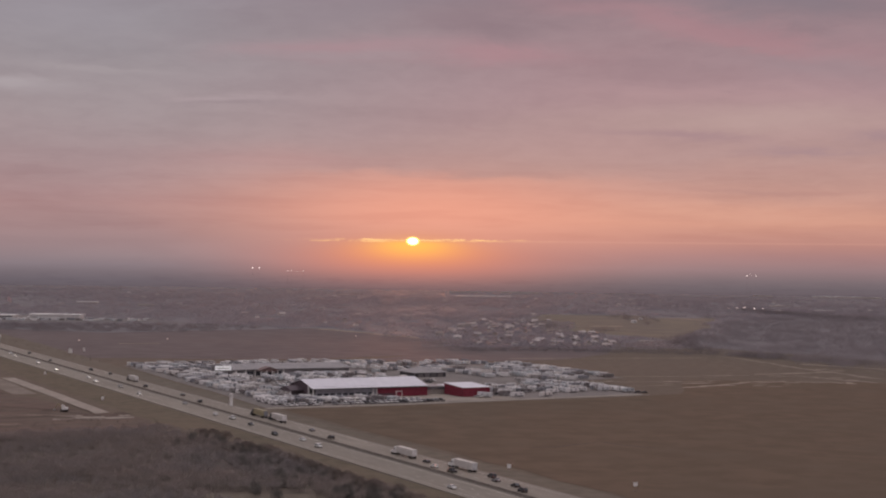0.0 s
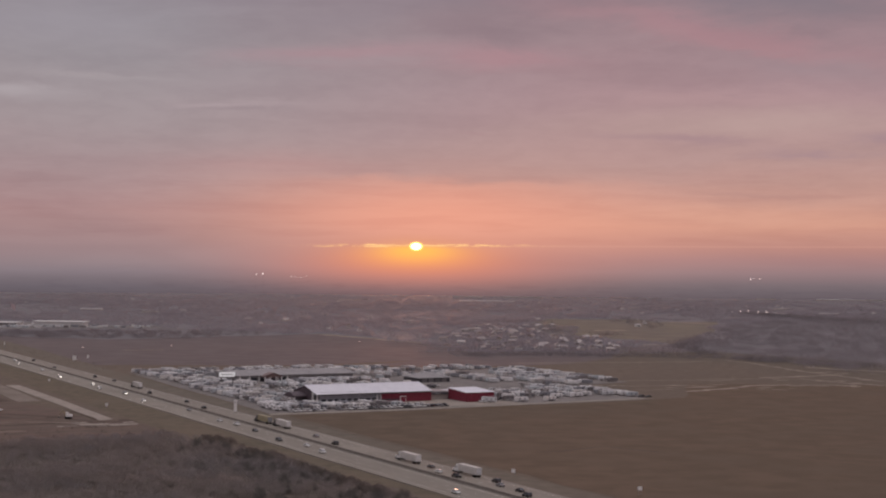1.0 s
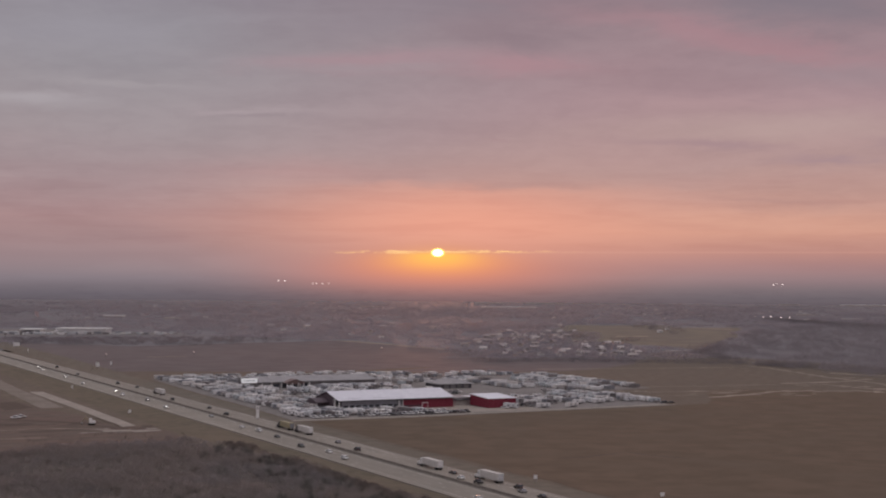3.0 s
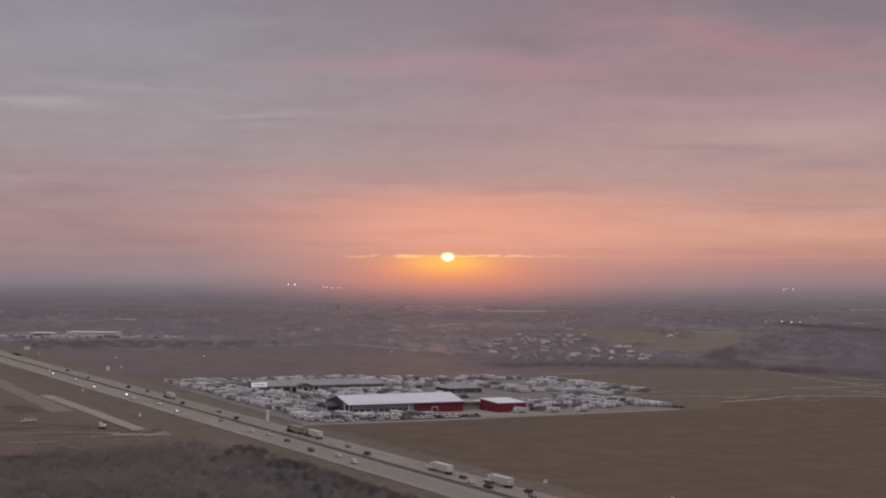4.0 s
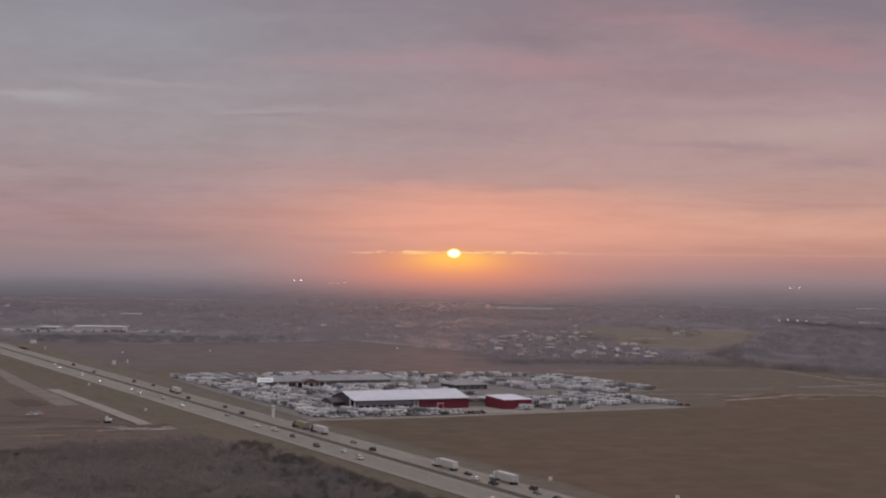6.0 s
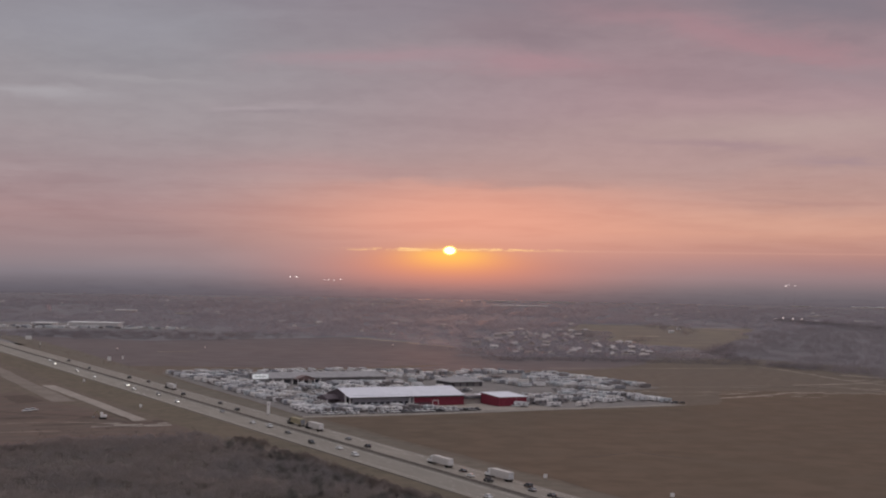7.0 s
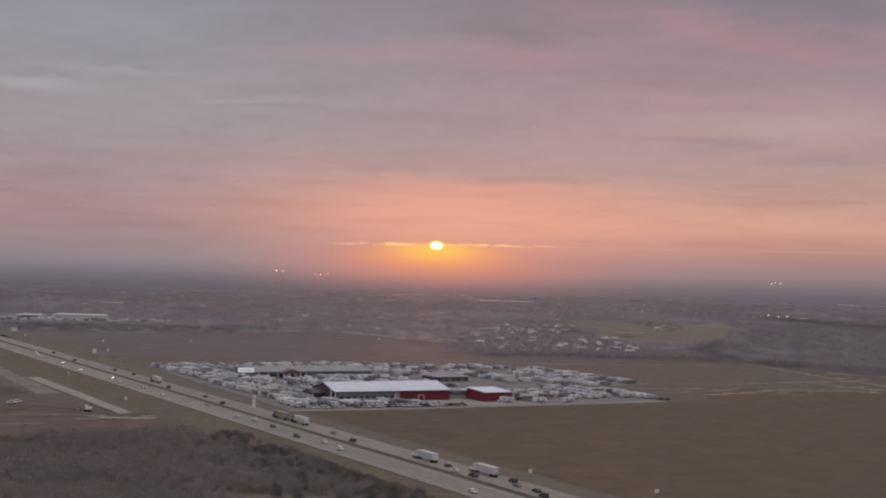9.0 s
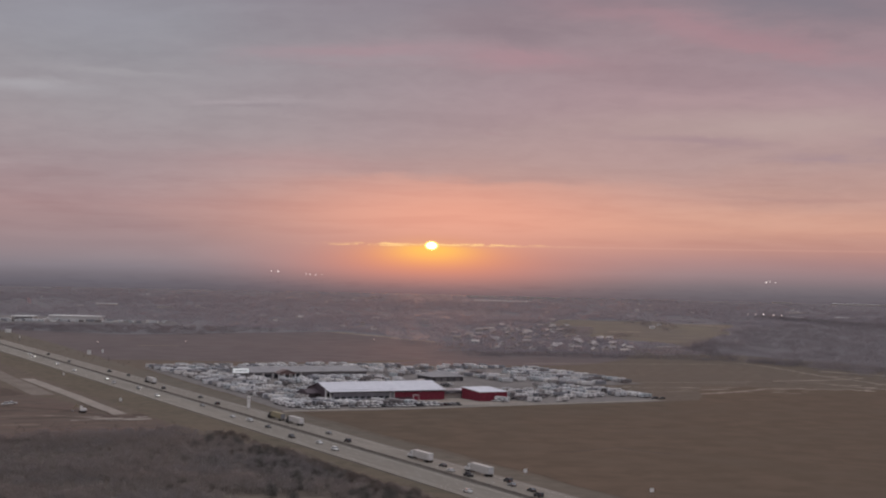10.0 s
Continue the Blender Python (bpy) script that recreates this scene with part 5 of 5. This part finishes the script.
def make_suburb():
    rnd = random.Random(23)
    kinds = [make_house(9, 6.5, 2.5, "cream_wall", "shingle_roof", "small cream house with a brown shingle roof"), make_house(9, 6.5, 4.2, "cream_wall", "shingle_roof", "two-storey cream house with a brown gable roof"),
             make_house(8, 6, 2.6, "white_trim", "pale_shingle", "small white house with a pale shingle roof"), make_house(10.5, 6.5, 2.6, "cream_wall", "pale_shingle", "long low house with a pale gable roof")]
    used = set()

    def put(x, y, k, turn):
        m = pose(x, y, -0.15, 0, 0, turn)
        if k in used:
            copy_thing(kinds[k], m)
        else:
            kinds[k].matrix_basis = m
            used.add(k)
    spots = []
    for row in range(17):
        for col in range(14):
            x, y = -20 + col * 20 + rnd.uniform(-6, 6) + row * 5, 1590 + row * 42 + rnd.uniform(-10, 10)
            if rnd.random() < 0.40 or x > 118 + (y - 1540) * 0.05 + (70 if y < 1900 else 0) or x < -20 + max(0, 1720 - y) * 0.25:
                continue
            spots.append((x, y))
    for i in range(50):
        r = rnd.uniform(2250, 4300)
        a = rnd.uniform(-0.33, 0.33)
        x, y = r * math.sin(a), r * math.cos(a)
        if 90 < x < 440 and y < 2680 or (x > 300 and r < 2950):
            continue
        spots.append((x, y))
    spots += [(-284, 2257), (-262, 2396), (-168, 2103), (-143, 2155), (-119, 2027), (-57, 2379), (-31, 2445), (164, 2279), (159, 2555), (429, 3413), (443, 3416), (475, 3195), (400, 3336), (-9, 1935), (300, 2300), (330, 2440)]
    for x, y in spots:
        put(x, y, rnd.choice((0, 0, 1, 2, 2, 3) if y < 2250 else (2, 3)), rnd.choice((0, 90, 0, 90, 45)) + rnd.uniform(-15, 15))
    for x, y, w, d, h, turn in [(112, 3989, 150, 26, 8, 3), (-275, 3993, 34, 20, 7, 0), (-244, 4011, 20, 16, 7, 0), (-293, 3489, 22, 14, 6, 0), (1264, 4713, 150, 30, 8, -15), (804, 3087, 40, 16, 6, -10), (791, 3444, 46, 18, 6, 0),
                                (1368, 4684, 60, 26, 8, -10), (66, 4581, 90, 30, 8, 0), (243, 4621, 120, 20, 8, 0), (-72, 3837, 18, 14, 7, 0), (690, 3060, 40, 14, 5, 0), (1039, 4768, 60, 20, 7, -8), (246, 1700, 34, 10, 2.6, 8), (-700, 2900, 40, 20, 7, 5), (-560, 2780, 30, 16, 7, 0)]:
        o = thing("warehouse", "long pale flat-roofed warehouse far off", "building", pose(x, y, -0.3, 0, 0, turn), group="warehouses in the distance")
        h *= 0.42
        part("wall", box((w, d, h), (0, 0, 0)), "cream_wall", o)
        part("roof", box((w + 1, d + 1, 0.7), (0, 0, h)), "sign_white" if w in (150, 40) else "sign_beige", o)
        for i in range(4):
            part("loading_door", box((w * 0.08, 0.2, h * 0.5), (-w * 0.36 + i * w * 0.24, -d / 2 - 0.06, 0)), "sign_beige", o)


make_suburb()


# ---- bare winter trees ----
def limb(verts, faces, a, b, ra, rb, sides=3):
    n = len(verts)
    way = (b - a).normalized()
    p = way.orthogonal().normalized()
    q = way.cross(p)
    for c, r in ((a, ra), (b, rb)):
        for i in range(sides):
            t = 2 * math.pi * i / sides
            verts.append(c + p * (math.cos(t) * r) + q * (math.sin(t) * r))
    for i in range(sides):
        j = (i + 1) % sides
        faces.append((n + i, n + j, n + sides + j, n + sides + i))


def twig(verts, faces, rnd, a, way, length, width):
    n = len(verts)
    side = way.cross(Vector((rnd.uniform(-1, 1), rnd.uniform(-1, 1), rnd.uniform(-0.4, 0.4)))).normalized() * width
    verts.extend((a - side, a + side, a + way * length))
    faces.append((n, n + 1, n + 2))


def tree_model(rnd, height, limbs, twigs, width, spread=0.42, dome=False):
    """Trunk and limbs, and the fine twigs of the crown, as two lists of faces over one list of points. dome: a close round crown."""
    wv, wf, tv, tf = [], [], [], []
    top = Vector((rnd.uniform(-0.4, 0.4), rnd.uniform(-0.4, 0.4), height * 0.62))
    limb(wv, wf, Vector((0, 0, -0.2)), top, height * 0.02 + 0.04, height * 0.009, 4)
    tips = [(top * 0.7, top)]
    for i in range(limbs):
        s = rnd.uniform(0.3, 0.98)
        a = top * s
        t = rnd.uniform(0, 6.283)
        out = rnd.uniform(0.35, 1.0) * spread * height
        b = a + Vector((math.cos(t) * out, math.sin(t) * out, rnd.uniform(0.16, 0.42) * height))
        limb(wv, wf, a, b, height * 0.009, height * 0.003)
        tips.append((a, b))
    for i in range(twigs):
        a, b = rnd.choice(tips)
        p = a.lerp(b, rnd.uniform(0.25, 1.0))
        if dome:
            t, e, q = rnd.uniform(0, 6.283), math.asin(rnd.uniform(-0.2, 1.0)), rnd.uniform(0.55, 1.0)
            p = Vector((math.cos(t) * math.cos(e) * spread * height, math.sin(t) * math.cos(e) * spread * height, height * (0.5 + 0.34 * math.sin(e)))) * q + Vector((0, 0, height * 0.5 * (1 - q)))
        w = Vector((rnd.gauss(0, 0.8), rnd.gauss(0, 0.8), rnd.gauss(0.05, 0.35)))
        twig(tv, tf, rnd, p, w.normalized(), height * rnd.uniform(0.08, 0.19), width * rnd.uniform(0.5, 1.2))
    return wv, wf, tv, tf


def thicket(rnd, across, height, count, length, width):
    """A patch of bare wood seen from far off: a lumpy mass of twigs."""
    tv, tf = [], []
    humps = [(rnd.uniform(-0.4, 0.4) * across, rnd.uniform(-0.4, 0.4) * across, rnd.uniform(0.22, 0.36) * across, rnd.uniform(0.6, 1.0) * height) for _ in range(7)]
    for i in range(count):
        hx, hy, hr, hz = rnd.choice(humps)
        t, s = rnd.uniform(0, 6.283), math.sqrt(rnd.random())
        top = hz * (1 - 0.6 * s * s)
        p = Vector((hx + math.cos(t) * s * hr, hy + math.sin(t) * s * hr, top * (1 - 0.75 * rnd.random() ** 2)))
        w = Vector((rnd.gauss(0, 0.5), rnd.gauss(0, 0.5), rnd.gauss(0.8, 0.4))).normalized()
        twig(tv, tf, rnd, p - w * length * 0.5, w, length * rnd.uniform(0.6, 1.4), width * rnd.uniform(0.6, 1.3))
    return [], [], tv, tf


def inside(x, y, poly):
    hit = False
    for (x0, y0), (x1, y1) in zip(poly, poly[1:] + poly[:1]):
        if (y0 > y) != (y1 > y) and x < (x1 - x0) * (y - y0) / (y1 - y0) + x0:
            hit = not hit
    return hit


def scatter(name, models, spots, mat, label, category):
    """Many trees as one mesh; spots: x, y, z, size, turn."""
    packs = []
    for wv, wf, tv, tf in models:
        v = np.array([p[:] for p in [*wv, *tv]])
        n = len(wv)
        tris = [t for f in wf for t in ((f[0], f[1], f[2]), (f[0], f[2], f[3]))] + [tuple(i + n for i in f) for f in tf]
        packs.append((v, np.array(tris, np.int32)))
    co, tri, n = [], [], 0
    for i, (x, y, z, size, turn) in enumerate(spots):
        v, f = packs[i % len(packs)]
        c, s = math.cos(turn) * size, math.sin(turn) * size
        co.append(np.stack((v[:, 0] * c - v[:, 1] * s + x, v[:, 0] * s + v[:, 1] * c + y, v[:, 2] * size + z), 1))
        tri.append(f + n)
        n += len(v)
    co = np.concatenate(co).astype(np.float32)
    tri = np.concatenate(tri)
    me = bpy.data.meshes.new(name)
    me.vertices.add(len(co))
    me.vertices.foreach_set("co", co.ravel())
    me.loops.add(tri.size)
    me.loops.foreach_set("vertex_index", tri.ravel())
    me.polygons.add(len(tri))
    me.polygons.foreach_set("loop_start", np.arange(0, tri.size, 3, dtype=np.int32))
    me.update(calc_edges=True)
    me.materials.append(MATS[mat])
    return tagged(new(name, me), label, category, kind="stuff")


WOOD_EDGE = [(40, 380), (243, 380), (243, 480), (241, 525), (242, 577), (242, 654), (240, 690), (228, 716), (205, 710), (170, 706), (130, 690), (60, 720)]


sheet("woods_track", [(176, 505), (218, 484), (219, 494), (178, 517)], 0.24, "verge_dust", "grassy track through the bare woods", "track", 0.8, 6, seed=81)
sheet("woods_floor", WOOD_EDGE, 0.18, "leaf_litter", "brown leaf litter under the bare woods", "ground", 3, 12, seed=80)


def make_near_woods():
    rnd = random.Random(31)
    models = [tree_model(rnd, h, 4, 150, 0.055, 0.40, True) for h in (4.6, 5.2, 5.8, 6.4, 4.0, 5.5)]
    spots = []
    for i in range(13000):
        u, v = rnd.uniform(40, 244), rnd.uniform(380, 802)
        if not inside(u, v, WOOD_EDGE) or (180 < u < 216 and 472 < v + (u - 198) * 0.5 < 510):
            continue
        lump = noise.noise(Vector((u * 0.02, v * 0.02, 0.0)))
        if rnd.random() > 0.72 + lump * 0.5:
            continue
        p = GRID @ Vector((u, v, 0))
        clump = noise.noise(Vector((u * 0.055, v * 0.03, 4.0)))
        spots.append((p.x, p.y, 0.0, rnd.uniform(0.75, 1.05) * (1 + 0.25 * lump + 0.3 * clump), rnd.uniform(0, 6.28)))
    scatter("near_woods", models, spots, "twigs", "dense bare grey-brown winter scrub woods beside the highway", "woods")
    # the outer trees along the verge
    protos = []
    for h in (6.0, 6.8, 5.4, 5.8, 7.2):
        wv, wf, tv, tf = tree_model(rnd, h, 12, 620, 0.05, 0.42, True)
        t = thing("bare_tree", "leafless grey-brown tree at the edge of the woods", "tree", group="bare trees along the verge")
        part("trunk", mesh_of("trunk", [p[:] for p in wv], wf, "bark"), "", t)
        part("crown", mesh_of("crown", [p[:] for p in tv], tf, "edge_twigs"), "", t, "haze of thin bare twigs")
        protos.append(t)
    line = WOOD_EDGE[1:7]
    first = set()
    for i in range(100):
        s = i / 100 * (len(line) - 1)
        (u0, v0), (u1, v1) = line[int(s)], line[int(s) + 1]
        f = s - int(s)
        u, v = u0 + (u1 - u0) * f - abs(rnd.gauss(1, 4)), v0 + (v1 - v0) * f + rnd.uniform(-4, 4)
        if v > 630 and rnd.random() < 0.6:
            continue
        m = grid(u, v, 0.05, rnd.uniform(0, 360)) @ Matrix.Scale(rnd.uniform(0.7, 1.1), 4)
        k = i % 5
        if k in first:
            c = copy_thing(protos[k], m)
            c.matrix_basis = m
        else:
            protos[k].matrix_basis = m
            first.add(k)


def make_cedars():
    """Dark evergreens standing along the edge of the bare woods."""
    rnd = random.Random(41)
    protos = []
    for h, across in ((5.5, 4.2), (6.5, 4.6), (4.4, 3.8)):
        _, _, tv, tf = thicket(rnd, across, h, 700, 0.55, 0.10)
        t = thing("cedar_tree", "dark dusty evergreen at the edge of the woods", "tree", group="evergreens along the verge")
        part("trunk", tube(0.16, h * 0.6, sides=6, top=0.08), "bark", t)
        part("crown", mesh_of("crown", [p[:] for p in tv], tf, "cedar_leaf"), "", t, "dense dark grey-green foliage")
        protos.append(t)
    first = set()
    for i in range(84):
        v = 470 + 200 * rnd.random() ** 1.3
        u = 241 - abs(rnd.gauss(0, 9)) - (rnd.random() < 0.25) * rnd.uniform(0, 40)
        m = grid(u, v, 0.05, rnd.uniform(0, 360)) @ Matrix.Scale(rnd.uniform(0.65, 1.2), 4)
        k = i % 3
        c = copy_thing(protos[k], m) if k in first else protos[k]
        c.matrix_basis = m
        first.add(k)


make_cedars()


def make_far_woods():
    rnd = random.Random(37)
    models = [thicket(rnd, 17, h, 230, 1.5, 0.11) for h in (8, 9, 10, 7.5, 9.5)]
    wood = [(290, 1790), (274, 1470), (322, 1318), (372, 1235), (640, 1230), (1000, 1900), (1000, 2900), (660, 2680), (455, 2350)]
    spots = []
    for i in range(5200):
        x, y = rnd.uniform(260, 1000), rnd.uniform(1220, 2900)
        if not inside(x, y, wood) or x > y * 0.34 + 40:
            continue
        lump = noise.noise(Vector((x * 0.006, y * 0.004, 2.0)))
        if rnd.random() > 0.95 + lump * 0.8:
            continue
        clump = noise.noise(Vector((x * 0.028, y * 0.014, 6.0)))
        spots.append((x, y, 0.0, rnd.uniform(0.7, 1.0) * (1.0 + 0.75 * clump), rnd.uniform(0, 6.28)))
    scatter("woods_beyond", models, spots, "hazed_pine_twigs", "dull leafless woods beyond the field, paled by haze in their colour", "woods")
    # tree cover of the suburb and the plain behind it
    small = [thicket(rnd, 32, h, 110, 2.2, 0.30) for h in (6, 7, 8, 5.5, 7.5)]
    open_ground = [[(-560, 1800), (-396, 1722), (-165, 1925), (-30, 1700), (-8, 1400), (-120, 1300), (-307, 1275), (-480, 1580)],
                   [(128, 1905), (126, 2216), (178, 2616), (475, 2560), (440, 2400), (394, 2160), (300, 1850), (272, 1745)],
                   [(-720, 1960), (-590, 1990), (-400, 2060), (-400, 2110), (-500, 2130), (-640, 2230), (-780, 2200)],
                   [(-700, 1990), (-560, 1800), (-396, 1722), (-200, 1900), (-410, 2060), (-590, 1985)], wood]
    belt = [(-610, 1900), (-480, 1950), (-390, 1970), (-290, 1960), (-230, 1905), (-262, 1800), (-330, 1742), (-440, 1728), (-540, 1745)]
    dark = []
    for i in range(900):                                  # the tree belt behind the ploughed field
        x, y = rnd.uniform(-610, -230), rnd.uniform(1728, 1970)
        if inside(x, y, belt) and rnd.random() < 1.1 - (x + 610) / 620:
            dark.append((x, y, 0, rnd.uniform(0.42, 0.72), rnd.uniform(0, 6.28)))
    for i in range(330):                                  # the scrub belt between grassland and suburb
        q = rnd.random()
        dark.append((4 + q * 262, 1440 + math.sin(q * 3.1) * 26 + abs(rnd.gauss(0, 45)), 0, rnd.uniform(0.22, 0.5), rnd.uniform(0, 6.28)))
    for i in range(120):                                  # the dark row at the back of the right-hand wood
        q = rnd.random()
        dark.append((600 + q * 130 + rnd.gauss(0, 10), 2960 - q * 460 + rnd.gauss(0, 40), 0, rnd.uniform(1.0, 1.4), rnd.uniform(0, 6.28)))
    for i in range(110):                                  # the wood's own front, darker against the grass
        q = rnd.random()
        x, y = (262, 1690 - q * 560) if q < 0.42 else (262 + (q - 0.42) * 210, 1455 - (q - 0.42) * 220)
        dark.append((x + abs(rnd.gauss(0, 9)), y + rnd.gauss(0, 8), 0, rnd.uniform(0.5, 0.95), rnd.uniform(0, 6.28)))
    for i in range(22):                                   # the taller clump at the wood's corner
        q = rnd.random()
        dark.append((250 + q * 70 + rnd.gauss(0, 5), 1640 + q * 130 + rnd.gauss(0, 30), 0, rnd.uniform(0.8, 1.45) * (0.7 + 0.5 * q), rnd.uniform(0, 6.28)))
    for x, y, dx, dy, n in ((312, 2480, 14, 110, 40), (215, 1960, 10, 24, 12), (150, 2080, 14, 30, 14), (420, 2120, 12, 60, 18), (90, 2420, 30, 50, 24)):
        dark += [(rnd.gauss(x, dx), rnd.gauss(y, dy), 0, rnd.uniform(0.5, 0.85), rnd.uniform(0, 6.28)) for _ in range(n)]
    for i in range(60):                                   # long narrow groves over the far plain
        r, a = rnd.uniform(2600, 4800), rnd.uniform(-0.36, 0.36)
        for _ in range(int(rnd.uniform(6, 20))):
            rr, aa = r + rnd.gauss(0, 35), a + rnd.gauss(0, 0.016)
            dark.append((rr * math.sin(aa), rr * math.cos(aa), 0, rnd.uniform(0.45, 0.8), rnd.uniform(0, 6.28)))
    scatter("tree_belts", models, dark, "belt_twigs", "dark grey-plum belts of leafless trees between the fields", "woods")
    spots = []
    for i in range(17000):
        r = 1500 + 3400 * rnd.random() ** 0.8
        a = rnd.uniform(-0.37, 0.37)
        x, y = r * math.sin(a), r * math.cos(a)
        if x < -20 and y < 1720 or y < 1500 or any(inside(x, y, p) for p in open_ground):
            continue
        lump = noise.noise(Vector((x * 0.004, y * 0.0016, 5.0))) + 0.5 * noise.noise(Vector((x * 0.015, y * 0.006, 8.0)))
        if rnd.random() > (0.72 + lump * 0.7) * min(1.0, (5150 - r) / 600):
            continue
        spots.append((x, y, -0.2, rnd.uniform(0.55, 1.1) * min(1.0, 1.0 - (r - 3600) / 2600), rnd.uniform(0, 6.28)))
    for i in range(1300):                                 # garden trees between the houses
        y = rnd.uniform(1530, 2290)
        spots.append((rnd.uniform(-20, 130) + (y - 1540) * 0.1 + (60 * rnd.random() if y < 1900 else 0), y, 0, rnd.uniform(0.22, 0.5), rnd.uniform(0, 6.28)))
    scatter("distant_woods", small, spots, "hazed_twigs", "scattered leafless trees over the distant plain, greyed by haze in their colour", "woods")
    low = [tree_model(rnd, h, 4, 30, 0.10, 0.6) for h in (2.0, 2.6, 1.6)]
    spots = []
    for i in range(150):                                  # brush along the highway's far end and the works
        v = rnd.uniform(1180, 1700)
        u = mid(v) + rnd.choice((32, 38, 44)) + rnd.gauss(0, 5)
        p = GRID @ Vector((u, v, 0))
        spots.append((p.x, p.y, 0, rnd.uniform(0.4, 0.9), rnd.uniform(0, 6.28)))
    for i in range(70):
        u, v = rnd.uniform(150, 240), rnd.uniform(728, 772)
        p = GRID @ Vector((u, v, 0))
        spots.append((p.x, p.y, 0, rnd.uniform(0.4, 0.9), rnd.uniform(0, 6.28)))
    scatter("roadside_brush", low, spots, "brush", "low brown winter brush along the road", "brush")


make_near_woods()
make_far_woods()
